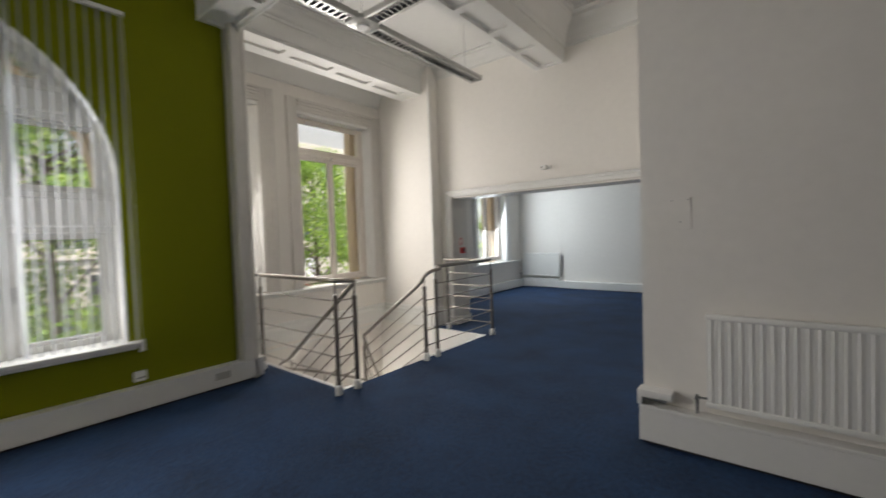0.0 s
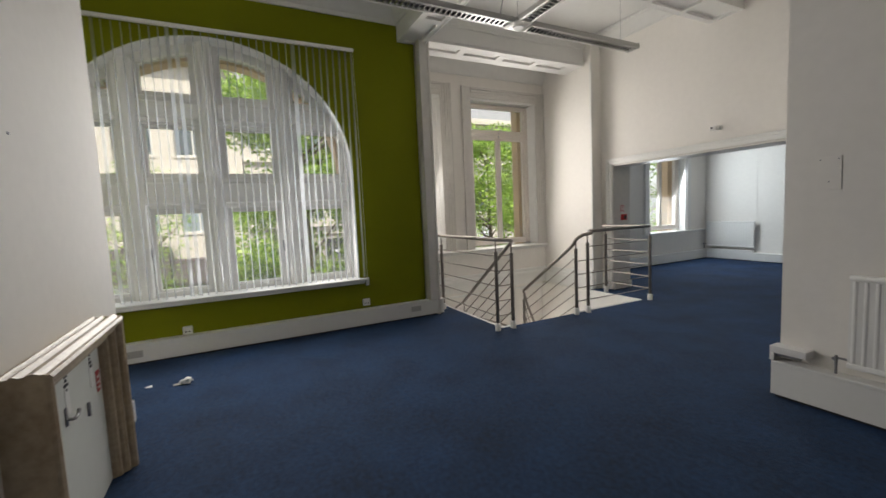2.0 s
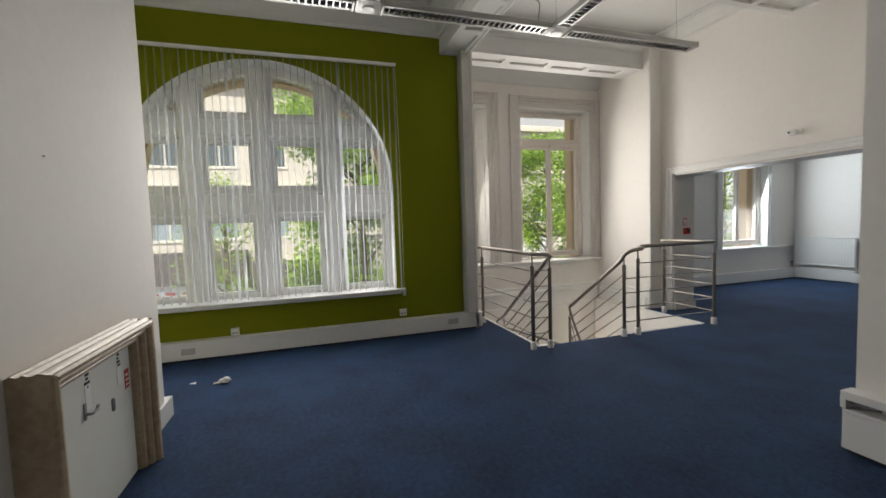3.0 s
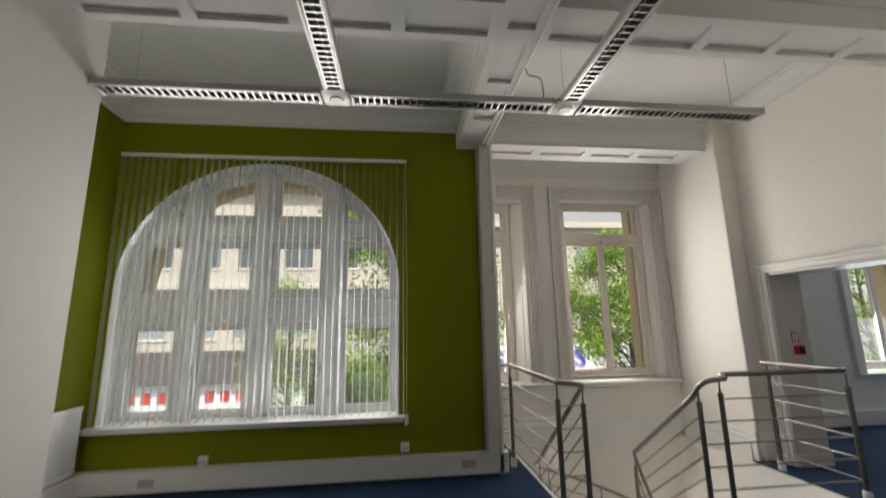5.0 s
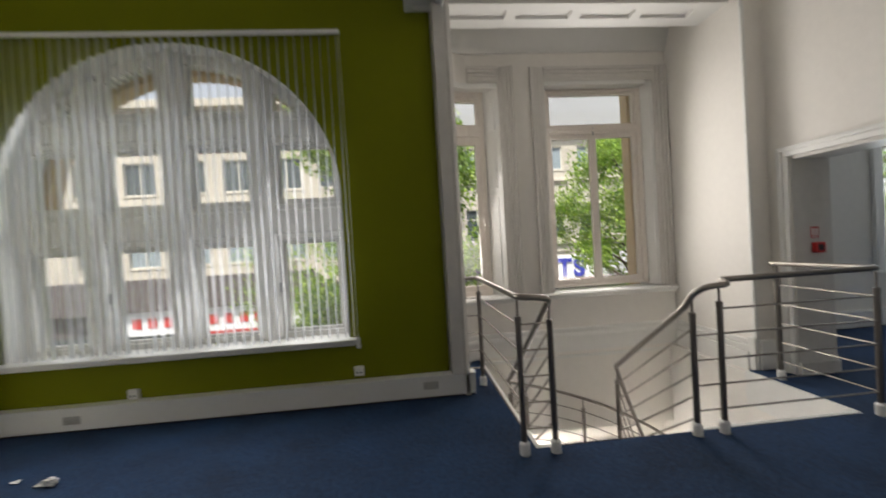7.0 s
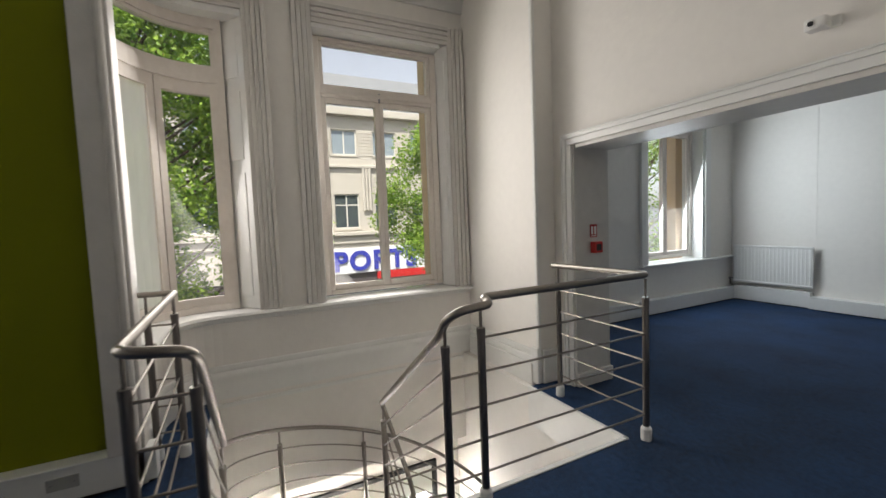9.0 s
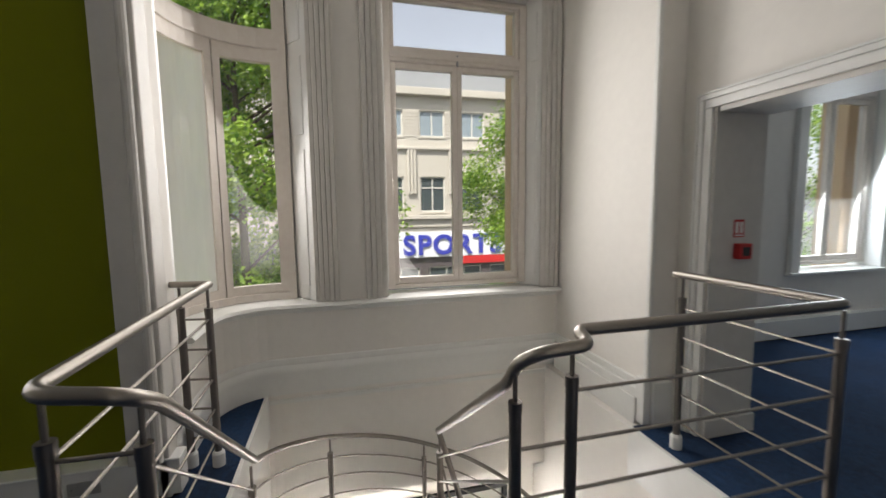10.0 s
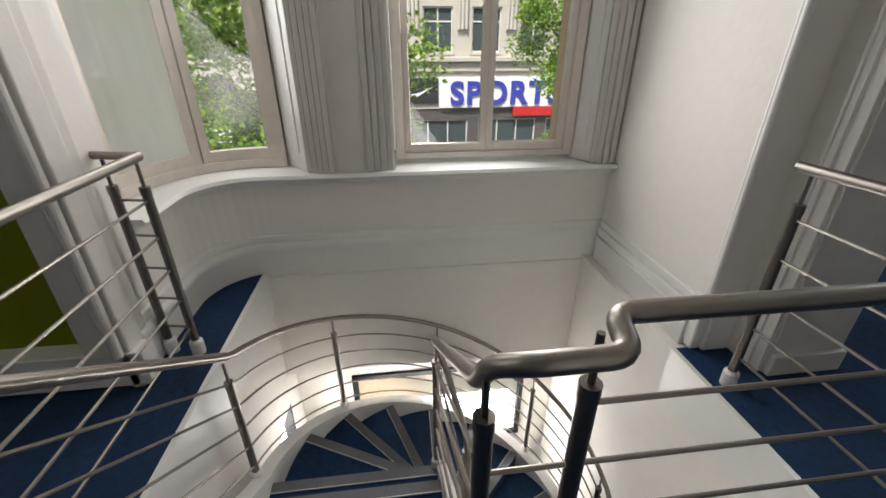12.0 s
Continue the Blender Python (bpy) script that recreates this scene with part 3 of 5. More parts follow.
def curve_pt(off, s):
    """A point s degrees round the corner (0: the side wall's end, 90: the window wall) and its outward way; under 0 and over 90 it goes on straight."""
    r = CR + off
    if s < 0:
        return (CX - s * 0.012, CY - r)
    if s > 90:
        return (CX - r, CY + (s - 90) * 0.012)
    a = radians(s)
    return (CX - r * math.sin(a), CY - r * math.cos(a))


def curved(bm, off0, off1, s0, s1, z0, z1, n=8):
    ring = [curve_pt(off0, s0 + (s1 - s0) * i / n) for i in range(n + 1)] + [curve_pt(off1, s1 - (s1 - s0) * i / n) for i in range(n + 1)]
    lo, hi = [bm.verts.new((*p, z0)) for p in ring], [bm.verts.new((*p, z1)) for p in ring]
    m = len(ring)
    for i in range(m):
        bm.faces.new((lo[i], lo[(i + 1) % m], hi[(i + 1) % m], hi[i]))
    for i in range(n):
        j = m - 1 - i
        bm.faces.new((lo[i], lo[j], lo[j - 1], lo[i + 1]))
        bm.faces.new((hi[i], hi[i + 1], hi[j - 1], hi[j]))
    return bm


S0, SM, S1 = -7, 53, 98
f = bmesh.new()
for a, b, c, d in ((S0 - 3, S0, 0.745, 3.24), (S1, S1 + 5, 0.745, 3.28), (S0, S1, 0.745, 0.80), (S0, S1, 3.19, 3.28), (S0, S1, 2.73, 2.85)):
    curved(f, 0.14, 0.24, a, b, c, d)
part("window_frame", f, SASH, w1)
for a, b in ((S0, SM - 0.5), (SM + 0.5, S1)):
    f = bmesh.new()
    for p, q, c, d in ((a, a + 5, 0.80, 2.73), (b - 5, b, 0.80, 2.73), (a + 5, b - 5, 0.80, 0.87), (a + 5, b - 5, 2.63, 2.73)):
        curved(f, 0.16, 0.22, p, q, c, d)
    sash = part("casement", f, SASH, w1)
    part("pane", curved(bmesh.new(), 0.185, 0.19, a + 5, b - 5, 0.87, 2.67), HAZE if a < 0 else GLASS, sash, "dusty curved glass" if a < 0 else "")
f = bmesh.new()
for p, q, c, d in ((S0, S0 + 3, 2.85, 3.19), (S1 - 3, S1, 2.85, 3.19), (S0 + 3, S1 - 3, 2.85, 2.88), (S0 + 3, S1 - 3, 3.16, 3.19)):
    curved(f, 0.16, 0.22, p, q, c, d)
sash = part("fanlight", f, SASH, w1)
part("pane", curved(bmesh.new(), 0.185, 0.19, S0 + 3, S1 - 3, 2.88, 3.16), GLASS, sash)
part("reveal", curved(bmesh.new(), 0.0, 0.30, S0 - 1, S1 + 20, 3.275, 3.34), GLOSS, w1)
bm = bmesh.new()
ring = ((-4.55, 2.027), (-4.55, 1.62), (-4.83, 1.62), (-4.83, 1.85), (-4.60, 2.027))
lo, hi = [bm.verts.new((*p, 0.745)) for p in ring], [bm.verts.new((*p, 3.335)) for p in ring]
for i in range(5):
    bm.faces.new((lo[i], lo[(i + 1) % 5], hi[(i + 1) % 5], hi[i]))
bm.faces.new(lo[::-1])
bm.faces.new(hi)
part("reveal", bm, GLOSS, w1, "white window reveal")
bm = bmesh.new()
splay(bm, (-5.56, 2.572), (XB + 0.003, 2.765), 0.14, 0.745, 3.335)
for z0, z1 in ((0.86, 1.95), (2.07, 2.66), (2.78, 3.16)):
    splay(bm, (-5.496, 2.612), (-5.375, 2.716), 0.03, z0, z1)
part("reveal", bm, GLOSS, w1, "white panelled window reveal")
moulded_casing(w1, XB, 2.40, 2.765, 0.74, 3.33, 0.19, 5, left=False)

# far room's window
w3 = sash_window("window_4", 7.93, 9.08, 0.86, 2.72, 3.12, -5.48, "tall white timber window of the far room")
bm = bmesh.new()
box(bm, -5.60, -5.27, 9.15, 9.21, 0.72, 3.24)
box(bm, -5.60, -5.27, 7.84, 7.87, 0.72, 3.24)
box(bm, -5.60, -5.27, 7.85, 9.2, 3.19, 3.26)
part("reveal", bm, GLOSS, w3, "white window reveal")
bm = bmesh.new()
box(bm, -5.30, -5.25, 9.2, 9.34, 0.72, 3.42, 0.01)
box(bm, -5.30, -5.26, 9.24, 9.28, 0.72, 3.42, 0.01)
box(bm, -5.30, -5.25, 7.72, 7.86, 0.72, 3.42, 0.01)
part("casing", bm, GLOSS, w3, "white moulded window casing")
bm = bmesh.new()
box(bm, -5.60, -5.22, 7.70, YE, 0.69, 0.725, 0.008)
part("window_sill", bm, GLOSS, w3, "white painted window sill")

# ---- stair well ----
bm = bmesh.new()
ya, yb = HOLE[1] - 0.12, HOLE[1] - 0.002
box(bm, -5.9, HOLE[0] + 0.02, ya, yb, -1.25, -0.305)
box(bm, -5.9, HOLE[0] + 0.02, ya, yb, -4.2, -1.72)
box(bm, -5.9, -5.26, ya, yb, -1.72, -1.25)
box(bm, -4.84, HOLE[0] + 0.02, ya, yb, -1.72, -1.25)
setting("well_wall", bm, WHITE, "white wall of the stair well")
setting("well_wall", boxes([(HOLE[0] - 0.001, HOLE[0] + 0.12, HOLE[1], HOLE[2], -3.6, -0.19)]), WHITE, "white wall under the floor's edge")
setting("well_wall", boxes([(-5.9, HOLE[0], HOLE[2], HOLE[2] + 0.12, -4.0, -0.304), (-4.14, HOLE[0], HOLE[2] - 0.002, HOLE[2] + 0.1, -0.304, -0.003), (-5.55, -4.14, HOLE[2], HOLE[2] + 0.1, -0.31, -0.021)]), WHITE, "white wall of the stair well")
setting("well_window_wall", boxes([(-5.8, -5.55, 2.22, 2.86, -4.2, -0.06), (-5.8, -5.55, 4.5, YR, -4.2, -0.06), (-5.8, -5.55, 2.86, 4.5, -4.2, -2.25), (-5.8, -5.55, 2.86, 4.5, -1.30, -0.06)]), WHITE, "white window wall of the stair well")
bm = bmesh.new()
for b in ((-5.6, -5.52, 2.84, 2.89, -2.25, -1.28), (-5.6, -5.52, 4.47, 4.52, -2.25, -1.28), (-5.6, -5.52, 2.84, 4.52, -1.33, -1.28), (-5.6, -5.52, 2.84, 4.52, -2.27, -2.22), (-5.59, -5.53, 3.66, 3.70, -2.25, -1.3)):
    box(bm, *b, 0.004)
# translucent white, lit from behind, in place of the overexposed view outside
BRIGHTPANE = bpy.data.materials.new("bright_view_pane")
BRIGHTPANE.use_nodes = True
fn = BRIGHTPANE.node_tree.nodes.new("ShaderNodeBsdfTranslucent")
fn.inputs["Color"].default_value = (0.9, 0.9, 0.88, 1)
BRIGHTPANE.node_tree.links.new(fn.outputs[0], BRIGHTPANE.node_tree.nodes["Material Output"].inputs["Surface"])
w5 = tagged(new("window_5"), "dark framed window in the stair well", "", "", "structure")
part("window_frame", bm, BLACK, w5, "dark brown window frame")
part("pane", boxes([(-5.24, -4.86, 2.255, 2.26, -1.70, -1.27)]), BRIGHTPANE, w5, "translucent white pane standing for the bright outdoors")
fr = bmesh.new()
for q in ((-5.26, -4.84, -1.72, -1.69), (-5.26, -4.84, -1.28, -1.25), (-5.26, -5.23, -1.69, -1.28), (-4.87, -4.84, -1.69, -1.28)):
    box(fr, q[0], q[1], 2.25, 2.345, q[2], q[3], 0.004)
part("window_frame", fr, BLACK, w5, "dark brown window frame")
part("pane", boxes([(-5.565, -5.560, 2.89, 4.47, -2.22, -1.33)]), BRIGHTPANE, w5, "translucent white pane standing for the bright outdoors")
setting("lower_floor", boxes([(-5.8, 1.0, 0.5, 6.5, -3.9, -3.6)]), CARPET, "navy blue carpet of the floor below")
setting("lower_wall", boxes([(1.0, 1.2, 0.5, 6.5, -3.9, -0.31), (-3.0, 1.0, 0.4, 0.5, -3.9, -0.31), (-3.0, 1.0, 6.5, 6.6, -3.9, -0.31)]), WHITE, "white wall of the floor below")
bm = bmesh.new()
box(bm, HOLE[0] - 0.03, HOLE[0] + 0.003, 3.56, HOLE[2], -0.33, 0.006, 0.002)
box(bm, -5.30, HOLE[0], HOLE[1] - 0.004, HOLE[1] + 0.022, -0.33, 0.006, 0.002)
box(bm, -4.15, HOLE[0], HOLE[2] - 0.022, HOLE[2] + 0.004, -0.33, 0.006, 0.002)
box(bm, HOLE[0] - 0.03, HOLE[0] + 0.003, HOLE[1], 2.48, -0.33, 0.006, 0.002)
setting("well_edging", bm, GLOSS, "white painted edging round the stair well")

# ---- rails ----
def cup(bm, x, y, z):
    rod(bm, (x, y, z), (x, y, z + 0.075), 0.034, 14)
    rod(bm, (x, y, z + 0.075), (x, y, z + 0.09), 0.034, 14, 0.024)
    return bm


def post(owner, x, y, z0, z1, steel=None):
    """A rail post: white foot, tube, clamp and the thin pin under the handrail."""
    steel = steel or DARKSTEEL
    p = hang("post", rod(bmesh.new(), (x, y, z0 + 0.03), (x, y, z1 - 0.13), 0.0205, 14), steel, owner, smooth=True)
    hang("foot", cup(bmesh.new(), x, y, z0), PLASTIC, p, "white plastic foot cup", smooth=True)
    hang("pin", rod(bmesh.new(), (x, y, z1 - 0.14), (x, y, z1 - 0.012), 0.008, 8), steel, p, smooth=True)
    hang("collar", rod(bmesh.new(), (x, y, z1 - 0.165), (x, y, z1 - 0.128), 0.0225, 12), steel, p, smooth=True)


def rail(owner, pts, r=0.0215, round_=0.07):
    hang("handrail", tube(bmesh.new(), rounded(pts, round_), r, 14), STEEL, owner, "brushed steel tubular handrail", smooth=True)


def infill(owner, a, b, levels=(0.17, 0.345, 0.52, 0.695, 0.87)):
    for h in levels:
        hang("rod", rod(bmesh.new(), (a[0], a[1], a[2] + h), (b[0], b[1], b[2] + h), 0.0065, 8), STEEL, owner, smooth=True)


g = tagged(new("guard_rail"), "brushed steel guard rail beside the stair well", "railing")
for x, y, z in ((-4.47, 2.085, 1.065), (-4.44, 2.235, 1.062), (-3.08, 2.25, 1.052), (-3.07, 2.46, 1.02)):
    post(g, x, y, 0, z)
rail(g, [(-4.50, 2.03, 1.067), (-4.45, 2.245, 1.068)], 0.018)
rail(g, [(-4.46, 2.24, 1.065), (-3.04, 2.24, 1.06), (-3.02, 2.45, 1.04), (-3.14, 2.47, 0.97), (-4.235, 2.465, 0.12)])
infill(g, (-4.47, 2.085, 0), (-4.44, 2.235, 0))
infill(g, (-4.44, 2.235, 0), (-3.08, 2.25, 0))
infill(g, (-3.08, 2.25, 0), (-3.07, 2.46, 0))
g = tagged(new("guard_rail"), "brushed steel guard rail round the open side of the well", "railing")
for x, y, z in ((-3.085, 3.485, 0.985), (-3.08, 3.685, 1.05), (-3.08, 4.91, 1.06), (-3.87, 4.91, 1.06)):
    post(g, x, y, 0, z)
rail(g, [(-4.20, 3.50, 0.145), (-3.14, 3.485, 0.895), (-3.08, 3.49, 0.985), (-3.02, 3.54, 1.035), (-3.005, 3.70, 1.05), (-3.09, 3.705, 1.07), (-3.075, 4.925, 1.075), (-3.94, 4.92, 1.065)], round_=0.05)
infill(g, (-3.08, 3.475, 0), (-3.08, 3.685, 0), (0.17, 0.345, 0.52, 0.695))
infill(g, (-3.08, 3.685, 0), (-3.08, 4.91, 0))
infill(g, (-3.08, 4.91, 0), (-3.87, 4.91, 0))

# ---- stair ----
SC, SR = (-4.20, 3.57), 1.12        # middle and outer radius of the winders
RISE = 0.165
TURNED = 21.5        # degrees that a winder turns


def helix(a, r, z0=0.0):
    """A point a degrees down the turn, at radius r; the slope is that of the winders."""
    t = radians(a)
    return (SC[0] - r * math.sin(t), SC[1] - r * math.cos(t), z0 - a * RISE / TURNED)


s = tagged(new("staircase"), "winding staircase with navy carpet treads and grey nosings", "stairs")


def tread(pts, z, nose):
    """One step: carpeted top and riser, and a grey nosing along its front edge."""
    bm = bmesh.new()
    lo, hi = [bm.verts.new((*p, z - RISE - 0.02)) for p in pts], [bm.verts.new((*p, z)) for p in pts]
    m = len(pts)
    for i in range(m):
        bm.faces.new((lo[i], lo[(i + 1) % m], hi[(i + 1) % m], hi[i]))
    bm.faces.new(lo[::-1])
    bm.faces.new(hi)
    t = hang("tread", bm, CARPET, s, "navy carpeted step")
    a, b = Vector((*nose[0], 0)), Vector((*nose[1], 0))
    back = Vector((*nose[2], 0)).normalized()
    nb = bmesh.new()
    side = (b - a).normalized()
    q = [a - back * 0.006, b - back * 0.006, b + back * 0.055, a + back * 0.055]
    lo = [nb.verts.new((p.x, p.y, z + 0.0005)) for p in q]
    hi = [nb.verts.new((p.x, p.y, z + 0.007)) for p in q]
    for i in range(4):
        nb.faces.new((lo[i], lo[(i + 1) % 4], hi[(i + 1) % 4], hi[i]))
    nb.faces.new(lo[::-1])
    nb.faces.new(hi)
    box(nb, min(q[0].x, q[1].x) - 0.001, max(q[0].x, q[1].x) + 0.001, min(q[0].y, q[1].y), max(q[0].y, q[1].y), z - 0.035, z + 0.006) if abs(side.x) < 0.02 else None
    hang("nosing", nb, NOSING, t, "grey ribbed metal nosing")
    li = bmesh.new()
    q = [a + back * 0.056, b + back * 0.056, b + back * 0.062, a + back * 0.062]
    lo = [li.verts.new((p.x, p.y, z + 0.0005)) for p in q]
    hi = [li.verts.new((p.x, p.y, z + 0.008)) for p in q]
    for i in range(4):
        li.faces.new((lo[i], lo[(i + 1) % 4], hi[(i + 1) % 4], hi[i]))
    li.faces.new(hi)
    hang("nosing_strip", li, CASING, t, "pale edge strip of the nosing")


for k in range(1, 6):
    x0 = HOLE[0] - 0.212 * (k - 1)
    x1 = x0 - 0.212
    tread([(x0, 2.50), (x1, 2.50), (x1, 3.50), (x0, 3.50)], -RISE * k, ((x1, 2.50), (x1, 3.50), (1, 0)))
ZW = -RISE * 5
for k in range(8):
    a0, a1 = (5.5 + TURNED * k if k else 0), 5.5 + TURNED * (k + 1)
    ri, ro = 0.09, SR - 0.07
    arc = [helix(a0 + (a1 - a0) * i / 4, ro)[:2] for i in range(5)]
    pi, qi = helix(a0, ri)[:2], helix(a1, ri)[:2]
    d = Vector(arc[-1]) - Vector(qi)
    back = Vector((d.y, -d.x))
    if back.dot(Vector(arc[0]) - Vector(arc[-1])) < 0:
        back = -back
    tread([pi] + arc + [qi], ZW - RISE * (k + 1), (qi, arc[-1], tuple(back)))
for k in range(8):
    x0 = SC[0] + 0.212 * k
    tread([(x0, 3.64), (x0 + 0.212, 3.64), (x0 + 0.212, 4.62), (x0, 4.62)], ZW - RISE * (9 + k), ((x0 + 0.212, 3.64), (x0 + 0.212, 4.62), (-1, 0)))


def stringer(inner, outer, top, below=0.34):
    """A rim along two lines of points: top height given by each point's z plus top."""
    bm = bmesh.new()
    rings = []
    for p, q in zip(inner, outer):
        rings.append([bm.verts.new((p[0], p[1], p[2] + top)), bm.verts.new((q[0], q[1], q[2] + top)), bm.verts.new((q[0], q[1], q[2] - below)), bm.verts.new((p[0], p[1], p[2] - below))])
    for a, b in zip(rings, rings[1:]):
        for k in range(4):
            bm.faces.new((a[k], a[(k + 1) % 4], b[(k + 1) % 4], b[k]))
    bm.faces.new(rings[0])
    bm.faces.new(rings[-1][::-1])
    return bm


steps = [i * 6 for i in range(31)]
ins = [(HOLE[0], 2.51, -0.06)] + [helix(a, SR - 0.08, ZW + 0.02) for a in steps] + [(-2.6, 4.61, ZW - 8.3 * RISE - 1.25)]
outs = [(HOLE[0], 2.42, -0.06)] + [helix(a, SR + 0.01, ZW + 0.02) for a in steps] + [(-2.6, 4.70, ZW - 8.3 * RISE - 1.25)]
hang("stringer", stringer(ins, outs, 0.06), GLOSS, s, "white painted curved stringer", smooth=True)
hang("stringer", stringer([(HOLE[0], 3.50, 0.0), (-4.19, 3.50, ZW)], [(HOLE[0], 3.56, 0.0), (-4.19, 3.56, ZW)], 0.03, 0.3), GLOSS, s, "white painted inner stringer")
hang("column", rod(bmesh.new(), (*SC, -3.6), (*SC, ZW - 0.25), 0.085, 20), GLOSS, s, "white round newel column", smooth=True)
bm = bmesh.new()
bmesh.ops.create_uvsphere(bm, u_segments=16, v_segments=8, radius=0.085, matrix=Matrix.Translation((*SC, ZW - 0.25)))
hang("cap", bm, PLASTIC, s, "white domed cap of the column", smooth=True)

b = tagged(new("balustrade"), "curved brushed steel balustrade of the stair", "railing")
ZR = 0.11
hand = [(-4.235, 2.465, 0.12)] + [helix(a, SR, ZR) for a in range(6, 181, 6)] + [(-2.9, 4.69, ZR - 8.3 * RISE - 1.05)]
hang("handrail", tube(bmesh.new(), hand, 0.0175, 12), STEEL, b, "brushed steel curved handrail", smooth=True)
for lev in range(5):
    dz = -0.17 - 0.155 * lev
    line_ = [(x, y, z + dz) for x, y, z in hand]
    hang("rod", tube(bmesh.new(), line_, 0.0065, 8), STEEL, b, smooth=True)
    hang("rod", rod(bmesh.new(), (-3.10, 2.465, 0.98 + dz), (-4.235, 2.455, 0.11 + dz), 0.0065, 8), STEEL, b, smooth=True)
for a in (1, 49, 93, 137, 176):
    x, y, z = helix(a, SR, ZR)
    post(b, x, y, z - 0.90, z - 0.002, STEEL)
b = tagged(new("balustrade"), "brushed steel inner balustrade of the stair", "railing")
post(b, -4.205, 3.505, ZW - 0.02, 0.135, STEEL)
for lev in range(5):
    dz = -0.17 - 0.155 * lev
    hang("rod", rod(bmesh.new(), (-3.10, 3.475, 0.90 + dz), (-4.205, 3.50, 0.14 + dz), 0.0065, 8), STEEL, b, smooth=True)
    hang("rod", rod(bmesh.new(), (-4.205, 3.52, 0.08 + dz), (-4.12, 3.64, -0.52 + dz), 0.0065, 8), STEEL, b, smooth=True)
rail(b, [(-4.205, 3.50, 0.135), (-4.20, 3.57, -0.1), (-4.12, 3.66, -0.45), (-3.0, 3.68, -1.9)], 0.0175)
post(b, -4.09, 3.66, -1.4, -0.44, STEEL)

# ---- ceiling lights ----
def linear_light(a, b_, z):
    """A suspended louvred light from a to b_, in the plan."""
    a, b_ = Vector(a), Vector(b_)
    L = (b_ - a).length
    t = thing("linear_light", (0, 0, 0), "suspended grey louvred fluorescent light, switched off", "ceiling light", "suspended ceiling lights")
    t.matrix_world = Matrix.Translation((a.x, a.y, z)) @ Matrix.Rotation(math.atan2(b_.y - a.y, b_.x - a.x), 4, "Z")
    for s_ in (-1, 1):
        bm = bmesh.new()
        y0, y1 = sorted((s_ * 0.052, s_ * 0.080))
        box(bm, 0.0, L, y0, y1, 0.0, 0.052, 0.010)
        hang("side_rail", bm, CASING, t, smooth=True)
    hang("top_tray", boxes([(0.004, L - 0.004, -0.05, 0.05, 0.042, 0.05)]), GREY, t, "dark inside of the light")
    hang("tube", rod(bmesh.new(), (0.04, 0, 0.034), (L - 0.04, 0, 0.034), 0.008, 8), PLASTIC, t, "white unlit fluorescent tube", smooth=True)
    for s_ in (-1, 1):
        bm = bmesh.new()
        y0, y1 = sorted((s_ * 0.046, s_ * 0.052))
        box(bm, 0.01, L - 0.01, y0, y1, 0.002, 0.045)
        hang("reflector", bm, LOUVRE, t, "polished side reflector")
    n = int(L / 0.052)
    blade = None
    for i in range(1, n):
        if blade is None:
            bm = bmesh.new()
            vs = [bm.verts.new(p) for p in ((-0.005, -0.046, 0.003), (0.005, -0.046, 0.003), (0, -0.046, 0.038), (-0.005, 0.046, 0.003), (0.005, 0.046, 0.003), (0, 0.046, 0.038))]
            for f in ((0, 1, 2), (5, 4, 3), (0, 3, 4, 1), (1, 4, 5, 2), (2, 5, 3, 0)):
                bm.faces.new([vs[k] for k in f])
            blade = hang("louvre", bm, LOUVRE, t, "polished cross louvre")
            o = blade
        else:
            o = new("louvre", blade.data)
            o.parent = t
            tagged(o, "polished cross louvre")
        o.location = (L * i / n, 0, 0)
    for x in (0, L):
        bm = bmesh.new()
        box(bm, x - 0.012, x + 0.012, -0.083, 0.083, -0.004, 0.056, 0.008)
        hang("end_cap", bm, CASING, t, smooth=True)
    return t


LZ, LX, J1, J2 = 3.20, -2.60, 0.505, 2.285
linear_light((LX, -1.14), (LX, J1 - 0.12), LZ)
linear_light((LX, J1 + 0.12), (LX, J2 - 0.12), LZ)
linear_light((LX, J2 + 0.12), (LX, 3.96), LZ)
for y in (J1, J2):
    linear_light((LX + 0.12, y), (LX + 1.62, y), LZ)
    linear_light((LX + 1.66, y), (LX + 3.16, y), LZ)
for y in (J1, J2):
    j = thing("light_junction", (LX, y, LZ), "pale grey junction box joining the suspended lights", "light junction", "light junctions")
    bm = bmesh.new()
    box(bm, -0.11, 0.11, -0.11, 0.11, 0.0, 0.05, 0.03)
    hang("housing", bm, CASING, j, smooth=True)
    hang("cover", rod(bmesh.new(), (0, 0, -0.012), (0, 0, 0.004), 0.05, 20, 0.056), PLASTIC, j, "round white cover", smooth=True)
for x, y in ((LX, -0.9), (LX, J1), (LX, J2), (LX, 3.75), (LX + 1.64, J1), (LX + 1.64, J2)):
    top = HB if -2.42 < x < -2.02 or 1.64 < y < 1.98 else HC
    tagged(done("suspension_wire", rod(bmesh.new(), (x, y, LZ + 0.04), (x, y, top), 0.0018, 6), GREY), "thin grey suspension wire of the lights", "wire", "suspension wires")
tagged(done("light_cable", tube(bmesh.new(), rounded([(LX - 0.1, J2 - 0.14, LZ + 0.05), (LX - 0.12, J2 - 0.12, 3.38), (LX + 0.05, J2 - 0.2, 3.44), (-2.62, 2.0, 3.50), (-2.62, 1.985, 3.56)], 0.08), 0.006, 8), GREY, True), "pale flex hanging to the suspended lights", "cable")
bm = bmesh.new()
